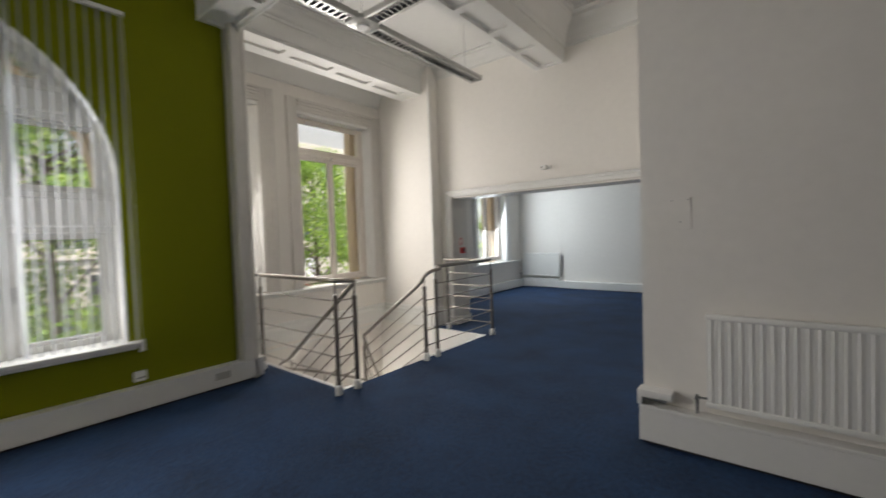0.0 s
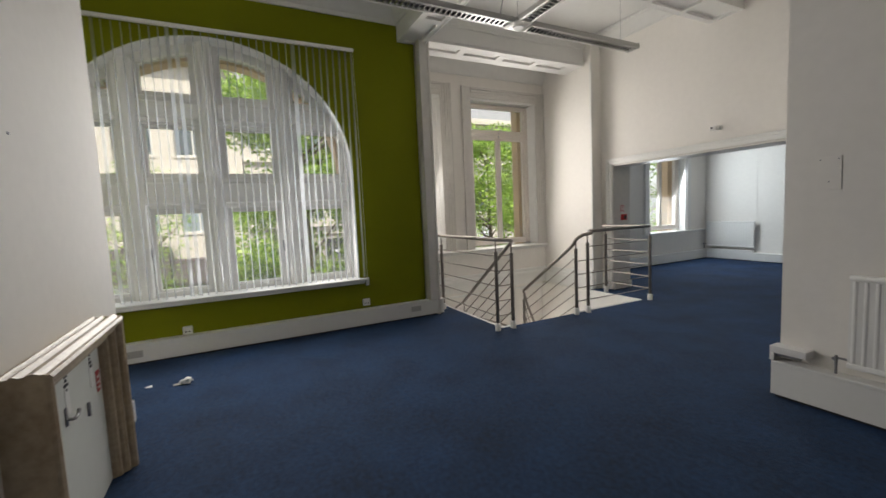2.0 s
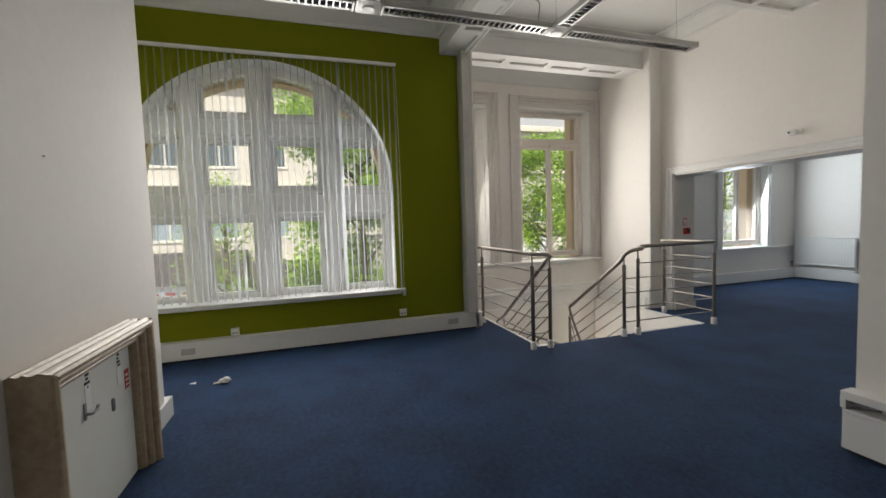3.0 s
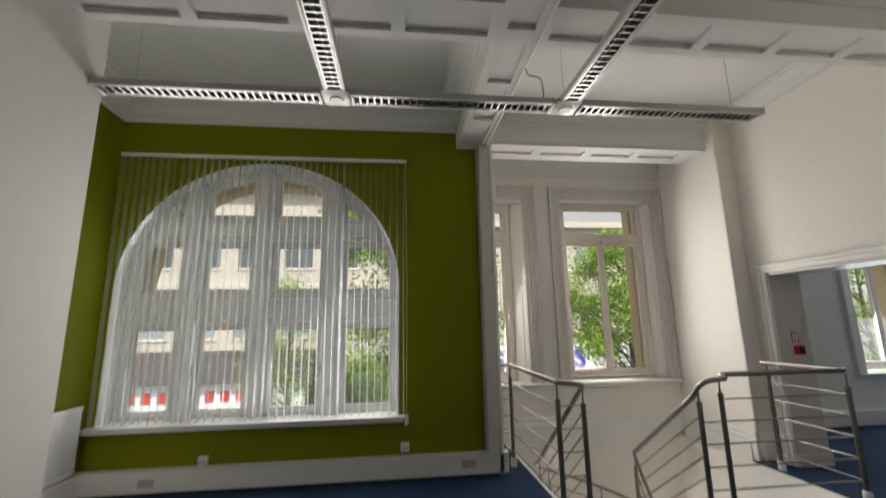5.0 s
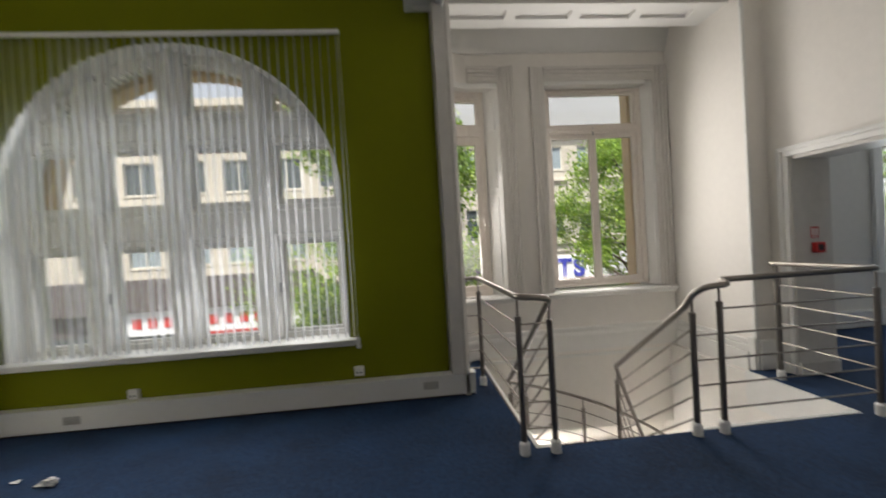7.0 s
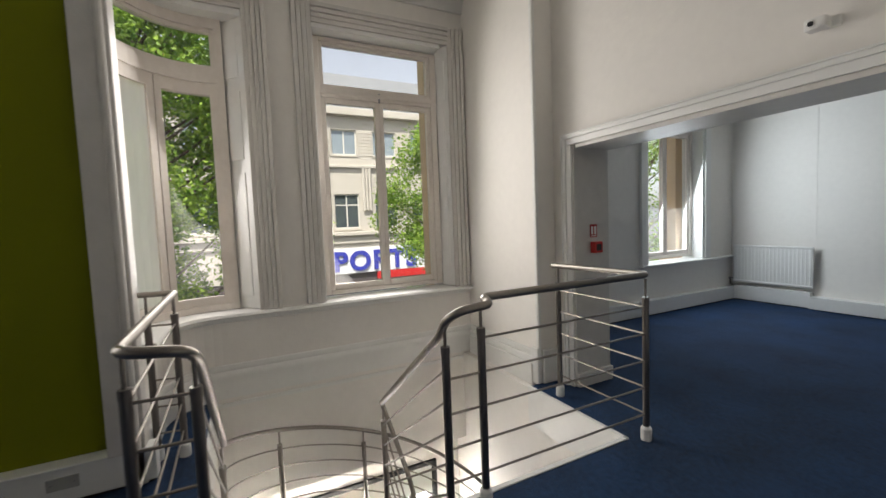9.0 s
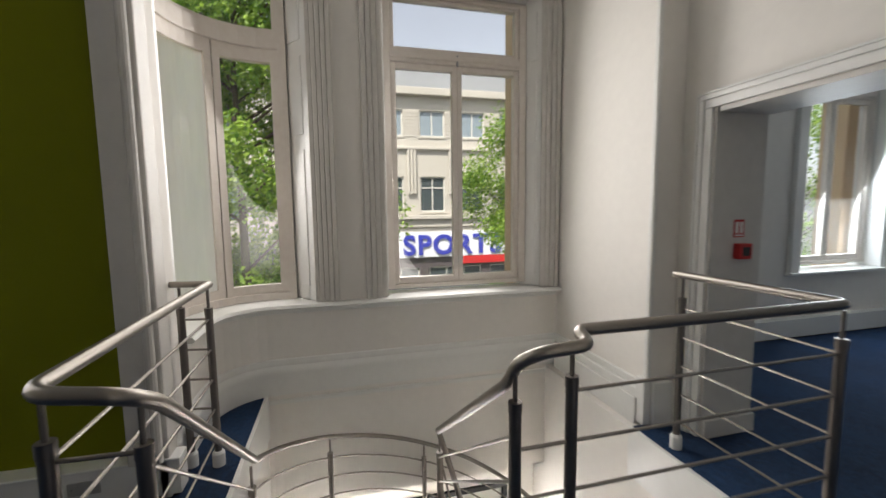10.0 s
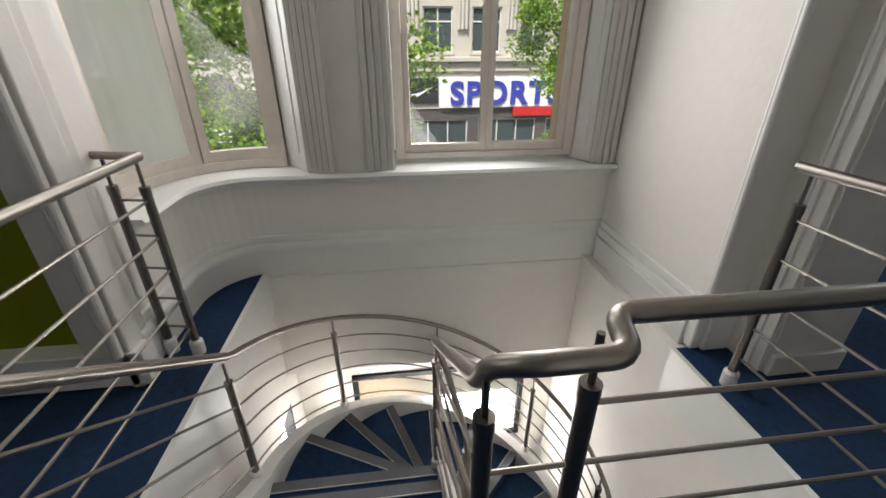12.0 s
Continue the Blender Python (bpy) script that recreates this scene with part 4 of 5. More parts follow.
tube(bm, rounded([(2.0, 2.0, HB - 0.005), (-4.15, 2.0, HB - 0.005), (-4.25, 2.0, 3.5), (-4.245, 2.03, 3.3)], 0.05), 0.012, 8)
tagged(done("conduit", bm, PLASTIC, True), "white painted conduit along the beam", "conduit")

# ---- vertical blind ----
SHEER = bpy.data.materials.new("sheer_blind_fabric")
SHEER.use_nodes = True
nt = SHEER.node_tree
pb = nt.nodes["Principled BSDF"]
pb.inputs["Base Color"].default_value, pb.inputs["Roughness"].default_value = (0.85, 0.85, 0.85, 1), 0.9
tl, tp = nt.nodes.new("ShaderNodeBsdfTranslucent"), nt.nodes.new("ShaderNodeBsdfTransparent")
tl.inputs["Color"].default_value = (0.86, 0.90, 0.95, 1)
m1, m2 = nt.nodes.new("ShaderNodeMixShader"), nt.nodes.new("ShaderNodeMixShader")
wv = nt.nodes.new("ShaderNodeTexNoise")
wv.inputs["Scale"].default_value = 40
mr = nt.nodes.new("ShaderNodeMapRange")
mr.inputs["To Min"].default_value, mr.inputs["To Max"].default_value = 0.60, 0.66
m1.inputs[0].default_value = 0.75
nt.links.new(pb.outputs[0], m1.inputs[1])
nt.links.new(tl.outputs[0], m1.inputs[2])
nt.links.new(m1.outputs[0], m2.inputs[1])
nt.links.new(tp.outputs[0], m2.inputs[2])
nt.links.new(wv.outputs["Fac"], mr.inputs["Value"])
nt.links.new(mr.outputs[0], m2.inputs[0])
nt.links.new(m2.outputs[0], nt.nodes["Material Output"].inputs["Surface"])

blind = thing("vertical_blind", (-4.235, -0.47, 0.62), "sheer white vertical blind hanging half open over the window", "window blind")
bm = bmesh.new()
box(bm, -0.022, 0.022, -1.53, 1.53, 2.765, 2.80, 0.005)
hang("headrail", bm, PLASTIC, blind, "white aluminium headrail")
rng = random.Random(4)
N = 41
slats = []
for v in range(4):
    bm = bmesh.new()
    n = 6
    w = 0.037
    cols = []
    for i in range(n + 1):
        u = -w + 2 * w * i / n
        bow = 0.006 * (1 - (u / w) ** 2)
        cols.append([bm.verts.new((bow + 0.003 * math.sin(z * (1.2 + 0.3 * v)), u, z)) for z in (0.0, 0.7, 1.4, 2.1, 2.75)])
    for a, c in zip(cols, cols[1:]):
        for k in range(4):
            bm.faces.new((a[k], c[k], c[k + 1], a[k + 1]))
    slats.append(bm)
meshes = []
for i in range(N):
    y = -1.50 + 3.0 * i / (N - 1)
    if i < 4:
        o = hang("slat", slats[i], SHEER, blind, "sheer white fabric slat", smooth=True)
        meshes.append(o.data)
    else:
        o = new("slat", meshes[i % 4])
        o.parent = blind
        tagged(o, "sheer white fabric slat")
    o.location = (0, y, 0.008)
    o.rotation_euler = (0, 0, radians(-88 + rng.uniform(-3, 3) + (30 if i in (31, 15, 16, 7) else 0)))
bm = bmesh.new()
tube(bm, [(0.0, 1.52, 2.76), (0.01, 1.535, 1.4), (0.01, 1.53, 0.0)], 0.002, 6)
box(bm, 0.0, 0.02, 1.51, 1.55, -0.10, -0.0, 0.004)
hang("pull_weight", bm, PLASTIC, blind, "white cord with a flat weight")

# ---- radiators ----
def radiator(at, turn, length, high, label, valve=True):
    """A ribbed steel panel radiator; it runs along x from the origin and faces -y."""
    t = thing("radiator", at, label, "radiator")
    t.matrix_world = Matrix.Translation(at) @ Matrix.Rotation(radians(turn), 4, "Z")
    bm = bmesh.new()
    n = max(2, round(length / 0.05))
    pts = []
    for i in range(n):
        x = length * i / n
        d = length / n
        pts += [(x + d * 0.26, -0.0605), (x + d * 0.42, -0.0645), (x + d * 0.58, -0.0645), (x + d * 0.74, -0.0605)]
    pts = [(0, -0.0595)] + pts + [(length, -0.0595), (length, -0.034), (0, -0.034)]
    z0, z1 = 0.035, high - 0.035
    lo, hi = [bm.verts.new((x, y, z0)) for x, y in pts], [bm.verts.new((x, y, z1)) for x, y in pts]
    m = len(pts)
    for i in range(m):
        bm.faces.new((lo[i], lo[(i + 1) % m], hi[(i + 1) % m], hi[i]))
    bm.faces.new(lo[::-1])
    bm.faces.new(hi)
    hang("panel", bm, GLOSS, t, "white enamelled ribbed panel")
    for z0_, z1_ in ((0.0, 0.036), (high - 0.036, high)):
        bm = bmesh.new()
        box(bm, -0.004, length + 0.004, -0.070, -0.030, z0_, z1_, 0.010)
        hang("edge", bm, GLOSS, t, "white rounded radiator edge", smooth=True)
    for x in (0.12, length - 0.12):
        hang("bracket", boxes([(x - 0.015, x + 0.015, -0.034, -0.001, 0.05, high - 0.05)]), GREY, t)
    if valve:
        bm = bmesh.new()
        rod(bm, (0.0, -0.05, 0.05), (-0.05, -0.05, 0.05), 0.007, 10)
        rod(bm, (-0.055, -0.05, 0.0), (-0.055, -0.05, 0.065), 0.009, 12)
        rod(bm, (-0.055, -0.065, 0.05), (-0.055, -0.085, 0.05), 0.011, 12, 0.010)
        hang("valve", bm, GREY, t, "tarnished metal radiator valve", smooth=True)
        hang("pipe", rod(bmesh.new(), (-0.055, -0.05, -0.06), (-0.055, -0.05, 0.0), 0.0075, 8), GREY, t, smooth=True)
    return t


radiator((-0.275, 2.999, 0.315), 0, 1.50, 0.585, "white ribbed radiator above boxed skirting, wall end")
radiator((-2.75, -2.049, 0.235), 180, 1.40, 0.60, "white ribbed radiator on the green alcove wall", True)
radiator((-5.22, YE - 0.031, 0.30), 0, 1.04, 0.60, "white ribbed radiator in the far room")

# ---- fireplace ----
fp = thing("fireplace", (-1.575, YC, 0), "brown marbled fireplace surround boarded up in white", "fireplace")
fp.rotation_euler = (0, 0, math.pi)


def surround(bm, pts, ridged=False):
    """Sweeps the moulded section of the surround round the opening."""
    side = [(0.0, 0.0), (0.0, 0.140)]
    if ridged:
        side = [(0.004, 0.0)]
        for lo, hi in ((0.004, 0.034), (0.040, 0.074), (0.080, 0.134)):
            side += [(0.010 - 0.016 * math.sin(math.pi * i / 5), lo + (hi - lo) * i / 5) for i in range(6)]
    sec = side + [(0.008, 0.150), (0.022, 0.156), (0.040, 0.152), (0.048, 0.138), (0.050, 0.122), (0.060, 0.126), (0.074, 0.124), (0.084, 0.110), (0.086, 0.092), (0.098, 0.098), (0.112, 0.092), (0.120, 0.074), (0.132, 0.0)]
    rings = []
    for (x, z), (mx, mz) in pts:
        rings.append([bm.verts.new((x + mx * o, -d, z + mz * o)) for o, d in sec])
    n = len(sec)
    for a, c in zip(rings, rings[1:]):
        for k in range(n):
            bm.faces.new((a[k], a[(k + 1) % n], c[(k + 1) % n], c[k]))
    bm.faces.new(rings[0])
    bm.faces.new(rings[-1][::-1])
    return bm


FW, FT = 0.52, 0.895
hang("jamb", surround(bmesh.new(), [((-FW, 0), (1, 0)), ((-FW, FT - 0.002), (1, -1))]), STONE, fp, "brown marbled stone jamb")
hang("jamb", surround(bmesh.new(), [((FW, 0), (-1, 0)), ((FW, FT - 0.002), (-1, -1))]), STONE, fp, "brown marbled stone jamb")
hang("lintel", surround(bmesh.new(), [((-FW + 0.002, FT), (1, -1)), ((FW - 0.002, FT), (-1, -1))], True), STONE, fp, "brown marbled stone lintel")
bm = bmesh.new()
box(bm, -FW + 0.125, FW - 0.125, -0.055, -0.035, 0.002, FT - 0.125, 0.003)
hang("board", bm, BOARD, fp, "white board closing the fireplace")
rng = random.Random(2)
for x, z, w, h, mat, lab in ((-0.08, 0.735, 0.05, 0.10, BLACK, "dark torn sticker"), (-0.08, 0.64, 0.05, 0.12, PLASTIC, "pale pinkish label remains"), (0.25, 0.735, 0.05, 0.10, BLACK, "dark torn sticker"), (0.25, 0.64, 0.05, 0.11, PLASTIC, "pale pinkish label remains"), (0.34, 0.585, 0.055, 0.11, RED, "red and white paper label")):
    bm = bmesh.new()
    if mat is BLACK:
        for i in range(5):
            box(bm, x - w / 2 + rng.uniform(0, .02), x + w / 2 - rng.uniform(0, .02), -0.0575, -0.055, z - h / 2 + h * i / 5, z - h / 2 + h * (i + 0.6) / 5)
    else:
        box(bm, x - w / 2, x + w / 2, -0.0570, -0.055, z - h / 2, z + h / 2)
    st = hang("label", bm, mat, fp, lab)
    if mat is RED:
        hang("label_bar", boxes([(x - w / 2 + 0.008, x + w / 2 - 0.008, -0.0575, -0.0568, z - h / 2 + 0.015 + 0.028 * i, z - h / 2 + 0.027 + 0.028 * i) for i in range(3)]), PLASTIC, st, "pale printed bars")
bm = bmesh.new()
box(bm, -0.132, -0.110, -0.062, -0.055, 0.545, 0.625, 0.003)
tube(bm, rounded([(-0.12, -0.06, 0.572), (-0.12, -0.085, 0.570), (-0.075, -0.085, 0.572), (-0.06, -0.085, 0.59)], 0.012), 0.007, 10)
hang("handle", bm, GREY, fp, "grey metal lever handle", smooth=True)
bm = bmesh.new()
box(bm, 0.140, 0.162, -0.062, -0.055, 0.47, 0.54, 0.008)
hang("escutcheon", bm, GREY, fp, "grey oval keyhole plate", smooth=True)

# ---- small fittings ----
def socket(y, z, holes=True):
    t = thing("wall_socket", (XG, y, z), "white double wall socket above the boxed skirting", "socket", "sockets under the window")
    bm = bmesh.new()
    box(bm, 0, 0.035, -0.045, 0.045, -0.043, 0.043, 0.005)
    hang("back_box", bm, PLASTIC, t)
    bm = bmesh.new()
    box(bm, 0.034, 0.042, -0.043, 0.043, -0.041, 0.041, 0.003)
    f = hang("faceplate", bm, PLASTIC, t)
    hang("port", boxes([(0.0415, 0.0425, -0.025, -0.008, -0.018, -0.004), (0.0415, 0.0425, 0.008, 0.025, -0.018, -0.004)]), BLACK, f, "dark socket ports")


socket(-0.925, 0.262)
socket(1.045, 0.295)
for x, y, z, r in ((-4.2, -1.387, 0.108, 0), (-4.2, 1.70, 0.125, 0)):
    t = thing("skirting_plate", (x, y, z), "pale grey blank plate on the boxed skirting", "cover plate", "skirting plates")
    bm = bmesh.new()
    box(bm, 0.0, 0.006, -0.07, 0.07, -0.035, 0.035, 0.003)
    hang("plate", bm, CASING, t)
    for s_ in (-0.05, 0.05):
        hang("screw", rod(bmesh.new(), (0.005, s_, 0), (0.008, s_, 0), 0.004, 8), GREY, t)
t = thing("blank_plate", (-0.415, 3.0, 1.53), "white painted blank plate with three screws", "cover plate")
bm = bmesh.new()
box(bm, -0.06, 0.06, -0.0045, 0.0, -0.105, 0.105, 0.002)
hang("plate", bm, WHITE, t)
for sx, sz in ((-0.045, 0.085), (0.045, 0.085), (0.0, -0.055)):
    hang("screw", rod(bmesh.new(), (sx, -0.004, sz), (sx, -0.006, sz), 0.004, 8), GREY, t)
t = thing("motion_sensor", (-2.27, YD, 2.30), "small white alarm sensor above the wide opening", "alarm sensor")
bm = bmesh.new()
box(bm, -0.03, 0.03, -0.02, 0, -0.025, 0.025, 0.005)
hang("bracket", bm, PLASTIC, t)
bm = bmesh.new()
box(bm, -0.085, 0.0, -0.085, -0.018, -0.028, 0.028, 0.012)
hang("housing", bm, PLASTIC, t, smooth=True)
hang("lens", rod(bmesh.new(), (-0.055, -0.086, 0), (-0.055, -0.09, 0), 0.012, 12), BLACK, t, "dark sensor lens")
t = thing("call_point", (-3.915, 5.365, 1.19), "red fire alarm call point on the opening's reveal", "fire alarm")
bm = bmesh.new()
box(bm, 0, 0.05, -0.048, 0.048, -0.048, 0.048, 0.006)
hang("housing", bm, RED, t)
hang("glass", boxes([(0.0498, 0.052, -0.028, 0.028, -0.028, 0.028)]), BLACK, t, "dark glass square")
t = thing("fire_sign", (-3.915, 5.355, 1.33), "red and white fire action sign", "sign")
hang("plate", boxes([(0, 0.003, -0.04, 0.04, -0.055, 0.055)]), RED, t)
hang("symbol", boxes([(0.003, 0.004, -0.03, -0.006, -0.03, 0.04), (0.003, 0.004, 0.006, 0.03, -0.03, 0.04), (0.003, 0.004, -0.03, 0.03, -0.048, -0.038)]), PLASTIC, t, "white printed symbols")

for k, (x, z) in enumerate(((-1.43, 1.78),)):
    tagged(done("wall_plug", rod(bmesh.new(), (x, YC - 0.002, z), (x, YC + 0.004, z), 0.006, 8), GREY), "small grey plug in the chimney breast wall", "wall plug")

# litter
rng = random.Random(8)
t = thing("crumpled_tissue", (-3.33, -0.87, 0), "crumpled white plastic wrapper on the carpet", "litter")
bm = bmesh.new()
bmesh.ops.create_icosphere(bm, subdivisions=3, radius=0.05)
for v in bm.verts:
    k = 0.65 + 0.6 * noise.noise(v.co * 40 + Vector((3, 1, 2)))
    v.co = Vector((v.co.x * k * 0.9, v.co.y * k * 1.3, v.co.z * k * 0.8))
    v.co.z = max(v.co.z, -0.028) + 0.028
hang("wrapper", bm, PLASTIC, t)
bm = bmesh.new()
box(bm, -0.03, 0.01, -0.10, -0.03, 0.004, 0.009)
hang("torn_edge", bm, CASING, t, "grey torn edge")
t = thing("paper_scrap", (-3.43, -1.19, 0), "small white paper scrap on the carpet", "litter")
bm = bmesh.new()
pts = [bm.verts.new(p) for p in ((0, 0, 0.003), (0.03, 0.01, 0.01), (0.035, 0.06, 0.004), (-0.005, 0.055, 0.012))]
bm.faces.new(pts)
r = bmesh.ops.extrude_face_region(bm, geom=bm.faces[:])
for v in [g_ for g_ in r["geom"] if isinstance(g_, bmesh.types.BMVert)]:
    v.co.z += 0.002
hang("scrap", bm, PLASTIC, t)

# ---- outside ----
ASPHALT = material("asphalt", (0.06, 0.06, 0.062), 0.9, grain=0.4, scale=3, bump=0.3, bump_scale=90)
PAVING = material("grey_paving", (0.13, 0.125, 0.12), 0.85, grain=0.35, scale=5, bump=0.2)
DARKGLASS = material("dark_window_glass", (0.06, 0.075, 0.08), 0.08, grain=0.2, scale=2)
# facade glass with the reflected sky put into its pale base colour
PALEGLASS = material("sky_toned_window_glass", (0.25, 0.30, 0.33), 0.1, grain=0.4, scale=2)
FRAME = material("cream_window_frame", (0.6, 0.58, 0.52), 0.5, grain=0.1)
SIGNWHITE = material("white_sign_panel", (0.75, 0.76, 0.78), 0.4, grain=0.08, scale=3)
SIGNDARK = material("dark_sign_panel", (0.03, 0.03, 0.035), 0.4, grain=0.1)
NAVYPAINT = material("blue_sign_letters", (0.04, 0.05, 0.35), 0.4)
BARK = material("tree_bark", (0.12, 0.09, 0.065), 0.95, grain=0.5, scale=12, bump=0.8, bump_scale=30)
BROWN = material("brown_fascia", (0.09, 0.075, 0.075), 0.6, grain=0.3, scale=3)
ROOFING = material("grey_lead_roof", (0.3, 0.31, 0.32), 0.6, grain=0.3, scale=2)
LEAF = bpy.data.materials.new("green_leaf")
LEAF.use_nodes = True
nt = LEAF.node_tree
pb = nt.nodes["Principled BSDF"]
geo = nt.nodes.new("ShaderNodeNewGeometry")
cr = nt.nodes.new("ShaderNodeValToRGB")
cr.color_ramp.elements[0].color, cr.color_ramp.elements[1].color = (0.09, 0.20, 0.02, 1), (0.38, 0.54, 0.08, 1)
tl = nt.nodes.new("ShaderNodeBsdfTranslucent")
mx = nt.nodes.new("ShaderNodeMixShader")
mx.inputs[0].default_value = 0.42
pb.inputs["Roughness"].default_value = 0.45
nt.links.new(geo.outputs["Random Per Island"], cr.inputs[0])
nt.links.new(cr.outputs[0], pb.inputs["Base Color"])
nt.links.new(cr.outputs[0], tl.inputs["Color"])
nt.links.new(pb.outputs[0], mx.inputs[1])
nt.links.new(tl.outputs[0], mx.inputs[2])
nt.links.new(mx.outputs[0], nt.nodes["Material Output"].inputs["Surface"])

GZ = -4.5
setting("ground", boxes([(-400, 300, -400, 400, GZ - 0.4, GZ - 0.12)]), PAVING, "grey paved ground")
setting("road", boxes([(-18.5, -11.0, -120, 120, GZ - 0.2, GZ - 0.1)]), ASPHALT, "grey asphalt street")
setting("pavement", boxes([(-22.1, -18.5, -120, 120, GZ - 0.2, GZ), (-11.0, -6.0, -120, 120, GZ - 0.2, GZ)]), PAVING, "grey paved footway with a kerb")


def tree(x, y, low, high, spread, seed, label, leaves=12000):
    """A street tree: tapered trunk, limbs, and a crown of many small leaves in uneven clumps."""
    rng = random.Random(seed)
    t = thing("tree", (x, y, GZ), label, "tree")
    base = low - GZ
    tb = bmesh.new()
    rod(tb, (0, 0, 0), (0.05, 0.03, base + 0.3), 0.16, 12, 0.11)
    rod(tb, (0.05, 0.03, base + 0.2), (0.0, 0.0, high - GZ - 0.9), 0.11, 10, 0.03)
    hang("trunk", tb, BARK, t, "grey brown tapered trunk", smooth=True)
    clumps = []
    lb = bmesh.new()
    H = high - low
    for i in range(95):
        f = rng.random()
        z = base + H * (0.04 + 0.92 * f)
        wide = spread * (math.sin(math.pi * (0.12 + 0.80 * f)) ** 0.7) * rng.uniform(0.35, 1.05)
        a = rng.uniform(0, 2 * math.pi)
        c = Vector((wide * math.cos(a), wide * math.sin(a), z))
        clumps.append((c, rng.uniform(0.35, 0.7) * spread * 0.42 + 0.18))
        if i % 2 == 0:
            rod(lb, (0, 0, max(base * 0.9, z - 0.8 * wide)), c, 0.035, 6, 0.01)
    hang("limb", lb, BARK, t, "grey brown limbs", smooth=True)
    verts, faces = [], []
    for i in range(leaves):
        c, r = clumps[rng.randrange(len(clumps))]
        d = Vector((rng.gauss(0, 1), rng.gauss(0, 1), rng.gauss(0, 0.8)))
        p = c + d.normalized() * r * rng.random() ** 0.45
        u = Vector((rng.gauss(0, 1), rng.gauss(0, 1), rng.gauss(-0.4, 0.7))).normalized()
        v = u.cross(Vector((rng.gauss(0, 1), rng.gauss(0, 1), rng.gauss(0.6, 1)))).normalized()
        s_ = rng.uniform(0.055, 0.11)
        w_ = u.cross(v) * s_ * 0.18
        k = len(verts)
        verts += [p, p + u * s_ * 0.5 + v * s_ * 0.42 + w_, p + u * s_ * 1.2, p + u * s_ * 0.5 - v * s_ * 0.42 + w_]
        faces += [(k, k + 1, k + 2), (k, k + 2, k + 3)]
    me = bpy.data.meshes.new("crown")
    me.from_pydata([tuple(p) for p in verts], [], faces)
    me.materials.append(LEAF)
    c = new("crown", me)
    c.parent = t
    tagged(c, "airy crown of bright green leaves", kind="stuff")


tree(-10.2, 1.25, -2.6, 5.7, 2.3, 1, "leafy green street tree close to the building", 60000)
tree(-13.6, 9.1, -1.9, 4.8, 2.15, 2, "leafy green street tree by the road", 34000)
tree(-12.0, 16.6, -2.5, 5.0, 2.3, 3, "leafy green street tree further along")
tree(-16.5, -3.2, -2.6, 3.6, 1.6, 5, "smaller leafy tree across the road", 4000)


def facade_window(wall, x, y0, y1, z0, z1, lights, glass, rail_at=0.0):
    w = new("window")
    w.parent = wall
    f = bmesh.new()
    e = 0.06
    box(f, x - 0.10, x - 0.03, y0, y0 + e, z0, z1)
    box(f, x - 0.10, x - 0.03, y1 - e, y1, z0, z1)
    box(f, x - 0.10, x - 0.03, y0 + e, y1 - e, z0, z0 + e)
    box(f, x - 0.10, x - 0.03, y0 + e, y1 - e, z1 - e, z1)
    for i in range(1, lights):
        c = y0 + (y1 - y0) * i / lights
        box(f, x - 0.10, x - 0.03, c - e / 2, c + e / 2, z0 + e, z1 - e)
    if rail_at:
        box(f, x - 0.095, x - 0.035, y0 + e, y1 - e, rail_at - e / 2, rail_at + e / 2)
    hang("frame", f, FRAME, w)
    hang("pane", boxes([(x - 0.075, x - 0.07, y0 + e, y1 - e, z0 + e, z1 - e)]), glass, w)
    hang("sill", boxes([(x - 0.02, x + 0.10, y0 - 0.08, y1 + 0.08, z0 - 0.09, z0 - 0.01)]), BEIGE, w)
    return w


def wall_with_holes(x0, x1, y0, y1, z0, z1, holes):
    """A wall slab with rectangular openings, as blocks between them. holes: rows (z0, z1, [(y0, y1), ...])."""
    bm = bmesh.new()
    z = z0
    for a, b_, spans in sorted(holes):
        box(bm, x0, x1, y0, y1, z, a)
        y = y0
        for p, q in spans:
            box(bm, x0, x1, y, p, a, b_)
            y = q
        box(bm, x0, x1, y, y1, a, b_)
        z = b_
    box(bm, x0, x1, y0, y1, z, z1)
    return bm


# the cream shop building opposite
FX = -22.0
fb = tagged(new("shop_building"), "cream stone building with shops below and windows above", "building")
PITCH = 2.1
low = [(4.89 + PITCH * k - 2 * PITCH, 6.16 + PITCH * k - 2 * PITCH) for k in range(11)]
hang("wall", wall_with_holes(FX - 0.5, FX, 0.2, 27.0, -1.0, 7.0, [(1.32, 3.05, low), (5.0, 6.25, low)]), BEIGE, fb, "cream stone wall")
# no rooms: a solid block whose brown stands for their darkness
hang("back", boxes([(FX - 9, FX - 0.5, 0.2, 27.0, GZ, 7.0)]), BROWN, fb, "solid brown block standing for the unlit inside")
for k, (a, c) in enumerate(low):
    facade_window(fb, FX - 0.06, a, c, 1.32, 3.05, 2, DARKGLASS, 2.5)
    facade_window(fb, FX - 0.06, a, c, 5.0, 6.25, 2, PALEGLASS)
    bm = bmesh.new()
    m_ = c + (PITCH - (c - a)) / 2
    for i in range(3):
        rod(bm, (FX + 0.08, m_ - 0.16 + 0.16 * i, 2.2), (FX + 0.08, m_ - 0.16 + 0.16 * i, 4.35), 0.075, 8)
    hang("pilaster", bm, BEIGE, fb, "cream fluted stone pilaster", smooth=True)
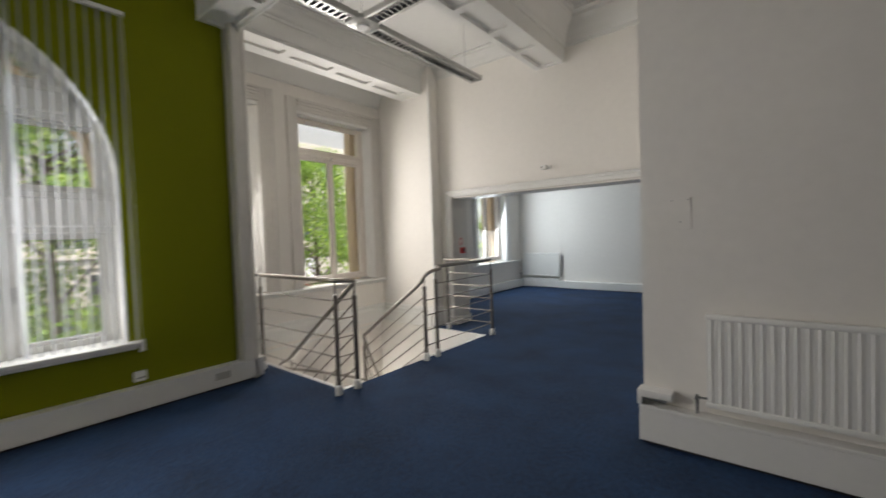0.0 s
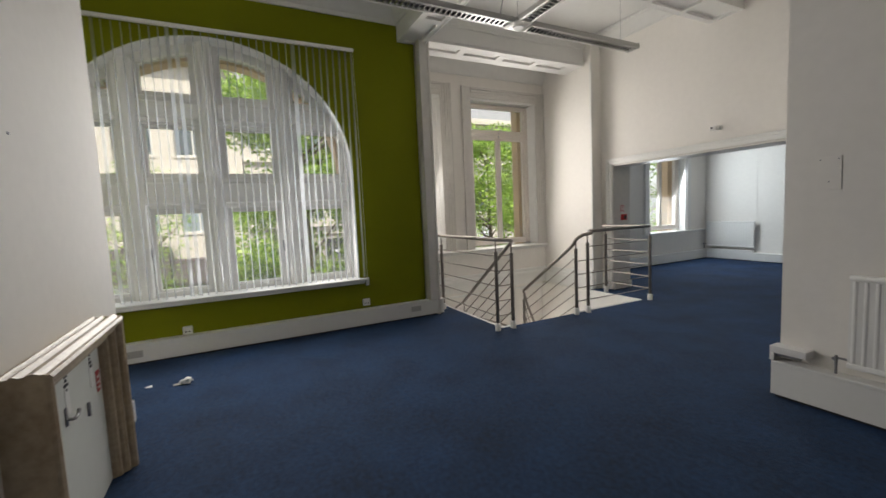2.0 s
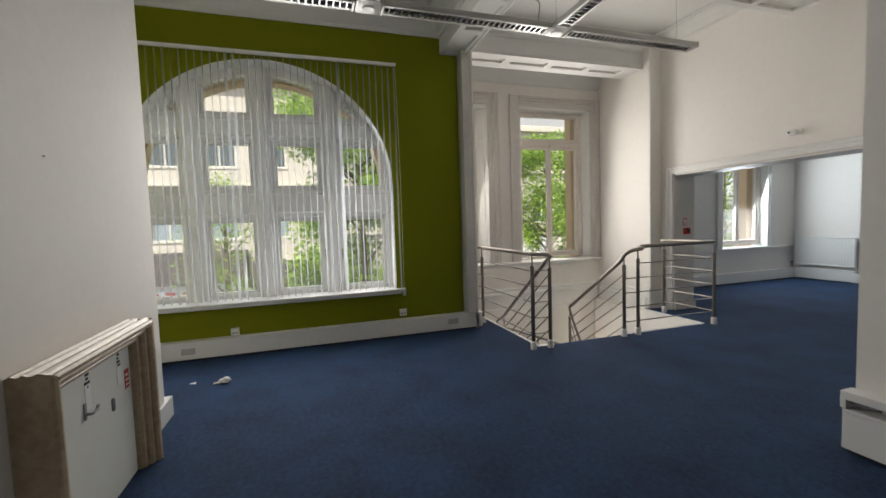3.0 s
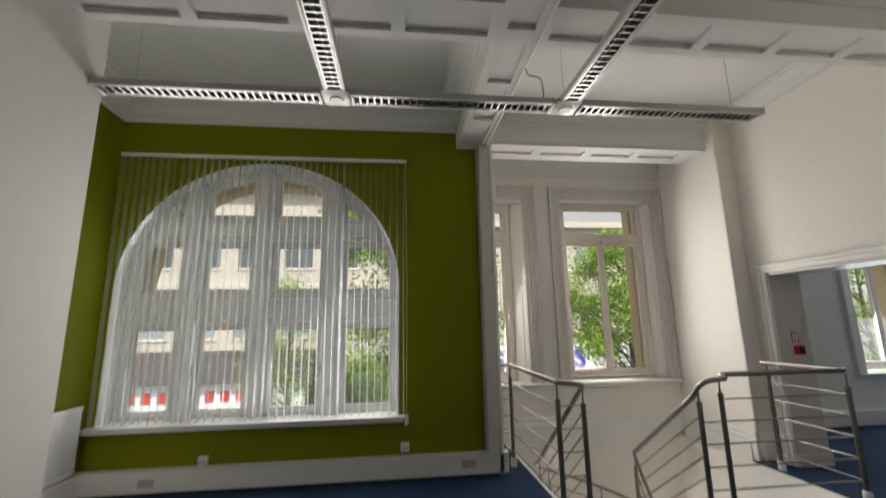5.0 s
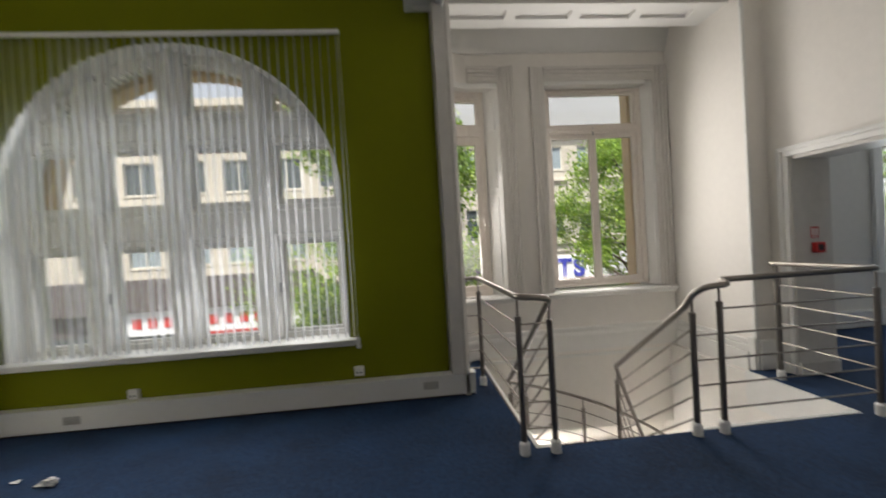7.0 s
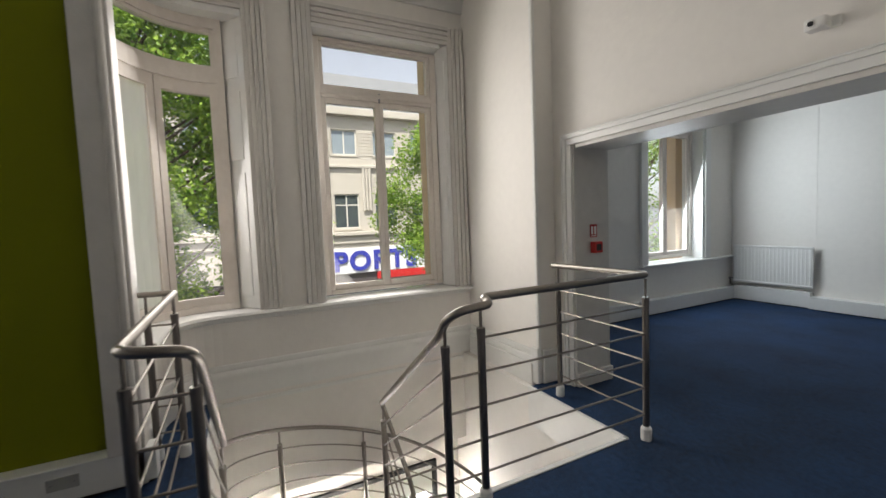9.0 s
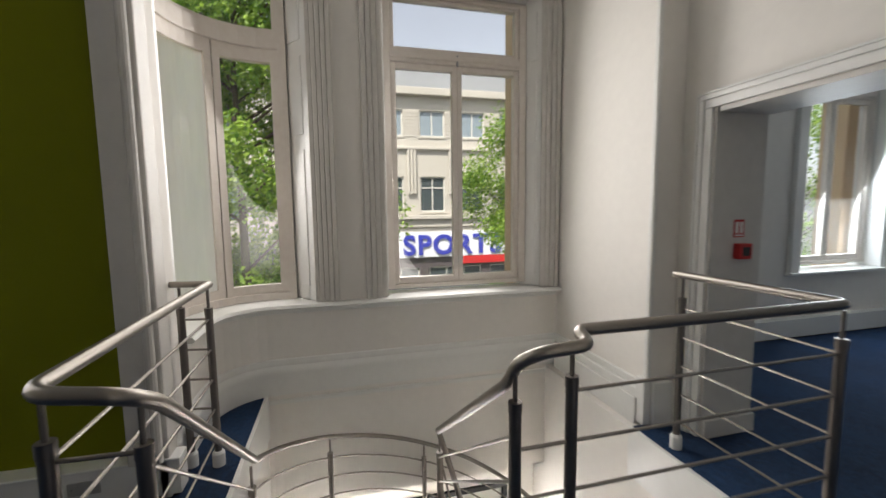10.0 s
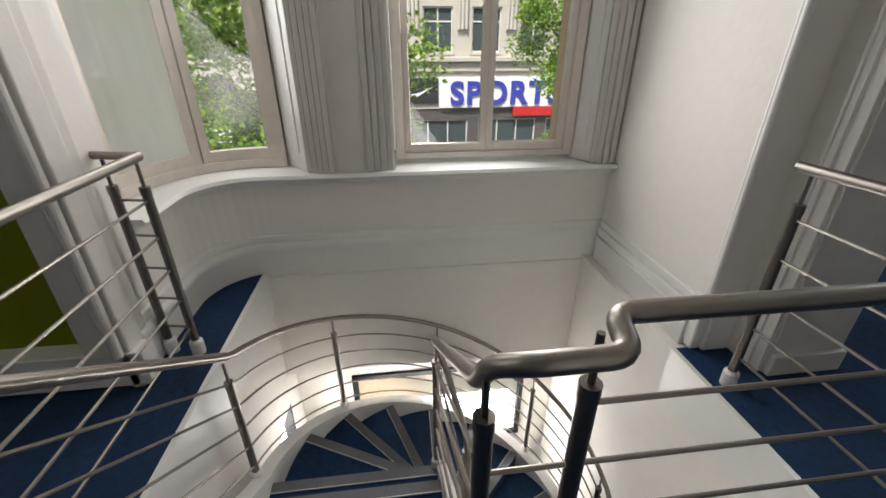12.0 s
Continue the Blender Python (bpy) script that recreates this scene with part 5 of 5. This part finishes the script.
for z0, z1, d, nm in ((0.95, 1.15, 0.28, "string_course"), (0.55, 0.95, 0.12, "string_course"), (4.35, 4.5, 0.15, "string_course"), (6.9, 7.25, 0.35, "cornice")):
    bm = bmesh.new()
    box(bm, FX, FX + d, 0.2, 27.0, z0, z1, 0.03)
    hang(nm, bm, BEIGE, fb, "cream stone band")
for i in range(8):
    for a, c in ((low[k][1] + 0.05, low[k + 1][0] - 0.05) for k in range(10)):
        hang("stone_course", boxes([(FX, FX + 0.02, a, c, 4.98 + 0.16 * i, 5.11 + 0.16 * i)]), BEIGE, fb) if i < 8 else None
hang("roof", boxes([(FX - 3.5, FX - 0.6, 0.2, 27.0, 7.0, 8.3), (FX - 9, FX - 3.5, 0.2, 27.0, 7.0, 10.2)]), ROOFING, fb, "grey set-back roof storey")
hang("shopfront", wall_with_holes(FX - 0.5, FX - 0.05, 0.2, 27.0, GZ, -1.0, [(GZ + 0.3, -1.5, [(0.8 + 3.3 * k, 3.6 + 3.3 * k) for k in range(8)])]), BROWN, fb, "brownish shopfront")
for k in range(8):
    facade_window(fb, FX - 0.1, 0.8 + 3.3 * k, 3.6 + 3.3 * k, GZ + 0.3, -1.5, 3, DARKGLASS)
hang("fascia", boxes([(FX, FX + 0.12, 5.55, 14.5, -0.95, 0.32)]), SIGNWHITE, fb, "white shop sign panel")
hang("fascia", boxes([(FX, FX + 0.10, 3.9, 5.5, -0.75, 0.30)]), SIGNDARK, fb, "dark shop sign panel")
bm = bmesh.new()
vs = [bm.verts.new((FX + x_, y_, z_)) for x_ in (0.105, 0.125) for y_, z_ in ((4.25, -0.35), (4.5, -0.5), (5.3, -0.05), (4.6, -0.32))]
for f in ((0, 1, 2, 3), (7, 6, 5, 4), (0, 4, 5, 1), (1, 5, 6, 2), (2, 6, 7, 3), (3, 7, 4, 0)):
    bm.faces.new([vs[k] for k in f])
hang("emblem", bm, SIGNWHITE, fb, "white curved stroke")
text = bpy.data.curves.new("sign_letters", "FONT")
text.body, text.size, text.extrude, text.offset, text.space_character = "SPORTS", 1.35, 0.03, 0.045, 1.15
tmp = new("sign_letters", text)
tmp.matrix_world = Matrix.Translation((FX + 0.16, 6.05, -0.80)) @ Matrix.Rotation(radians(90), 4, "Z") @ Matrix.Rotation(radians(90), 4, "X")
bpy.context.view_layer.update()
me = bpy.data.meshes.new_from_object(tmp.evaluated_get(bpy.context.evaluated_depsgraph_get()))
me.transform(tmp.matrix_world)
bpy.data.objects.remove(tmp)
me.materials.clear()
me.materials.append(NAVYPAINT)
o = new("sign_letters", me)
o.parent = fb
tagged(o, "blue capital letters on the sign")
hang("fascia", boxes([(FX, FX + 0.15, 9.0, 14.5, -1.35, -0.97)]), RED, fb, "red strip under the sign")

# the darker shop building further along the street
fb = tagged(new("shop_building"), "pale building with a dark band above red and white shop signs", "building")
low = [(-14.4 + 2.35 * k, -12.9 + 2.35 * k) for k in range(6)]
hang("wall", wall_with_holes(FX - 0.5, FX, -16.5, 0.15, -1.1, 9.0, [(1.0, 2.6, low), (4.6, 6.2, low)]), BEIGE, fb, "pale stone wall")
# solid block, the unlit inside put into its dark colour
hang("back", boxes([(FX - 9, FX - 0.5, -16.5, 0.15, GZ, 9.0)]), BROWN, fb, "solid brown block standing for the unlit inside")
for a, c in low:
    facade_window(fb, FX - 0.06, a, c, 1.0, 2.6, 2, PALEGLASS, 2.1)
    facade_window(fb, FX - 0.06, a, c, 4.6, 6.2, 2, DARKGLASS)
hang("band", boxes([(FX, FX + 0.6, -15.5, -3.2, -1.1, 0.45)]), BROWN, fb, "dark brown projecting band")
hang("awning", boxes([(FX, FX + 0.9, -3.0, 0.1, -1.3, -0.2)]), BROWN, fb, "dark awning")
for z0, z1, d in ((3.5, 3.75, 0.25), (8.8, 9.2, 0.4)):
    bm = bmesh.new()
    box(bm, FX, FX + d, -16.5, 0.15, z0, z1, 0.03)
    hang("string_course", bm, BEIGE, fb)
hang("fascia", boxes([(FX, FX + 0.3, -12.6, -3.6, -2.3, -1.12)]), SIGNWHITE, fb, "white shop sign panel")
for k in range(9):
    hang("sign_letter", boxes([(FX + 0.3, FX + 0.34, -11.9 + 0.72 * k, -11.5 + 0.72 * k, -1.95, -1.45)]), RED, fb, "red sign letter bar")
hang("fascia", boxes([(FX, FX + 0.34, -9.2, -5.2, -2.95, -2.32)]), RED, fb, "red and orange shop sign strip")
hang("shopfront", boxes([(FX - 0.5, FX - 0.02, -16.5, 0.15, GZ, -2.3)]), DARKGLASS, fb, "dark glazed shopfront")

# parked cars
CARDARK = material("dark_car_paint", (0.04, 0.045, 0.055), 0.25, 0.3, coat=0.8)
for x, y, lab in ((-17.4, -5.0, "dark parked car at the kerb"), (-17.4, 4.2, "dark parked car across the street")):
    t = thing("car", (x, y, GZ - 0.1), lab, "car", "parked cars")
    bm = bmesh.new()
    box(bm, -0.88, 0.88, -2.1, 2.1, 0.30, 0.85, 0.12)
    b2 = bmesh.ops.create_cube(bm, size=1)["verts"]
    for v in b2:
        top = v.co.z > 0
        v.co = (v.co.x * (1.35 if top else 1.65), v.co.y * (1.9 if top else 2.9) - 0.1, 0.84 + (0.58 if top else 0))
    hang("body", bm, CARDARK, t, smooth=True)
    bm = bmesh.new()
    vs = bmesh.ops.create_cube(bm, size=1)["verts"]
    for v in vs:
        top = v.co.z > 0
        v.co = (v.co.x * (1.40 if top else 1.68), v.co.y * (1.75 if top else 2.6) - 0.1, 0.90 + (0.44 if top else 0))
    hang("windows", bm, DARKGLASS, t, "dark car windows")
    for sx in (-0.80, 0.80):
        for sy in (-1.3, 1.35):
            hang("wheel", rod(bmesh.new(), (sx - 0.1, sy, 0.31), (sx + 0.1, sy, 0.31), 0.31, 16), BLACK, t, "black tyre", smooth=True)

# the building's own outer stone round the windows
bm = bmesh.new()
box(bm, -5.98, -5.80, 4.68, 4.80, 0.4, 3.6)
box(bm, -6.0, -5.78, 2.6, 3.32, -4.4, 3.6)
box(bm, -5.95, -5.66, 9.07, 9.25, 0.4, 3.4)
setting("outer_jamb", bm, SANDSTONE, "orange sandstone jambs outside the windows")
bm = bmesh.new()
n = 24
a = [(AY - (AR - 0.06) * math.cos(math.pi * i / n), AZ + (AH - 0.10) * math.sin(math.pi * i / n)) for i in range(n + 1)]
b_ = [(AY - (AR + 0.5) * math.cos(math.pi * i / n), AZ + (AH + 0.5) * math.sin(math.pi * i / n)) for i in range(n + 1)]
rings = [[bm.verts.new((x, *p)) for p in s_] for x in (-4.96, -4.76) for s_ in (a, b_)]
for p, q in ((0, 1), (1, 3), (3, 2), (2, 0)):
    for i in range(n):
        bm.faces.new((rings[p][i], rings[p][i + 1], rings[q][i + 1], rings[q][i]))
setting("outer_arch", bm, SANDSTONE, "orange sandstone arch outside the window")
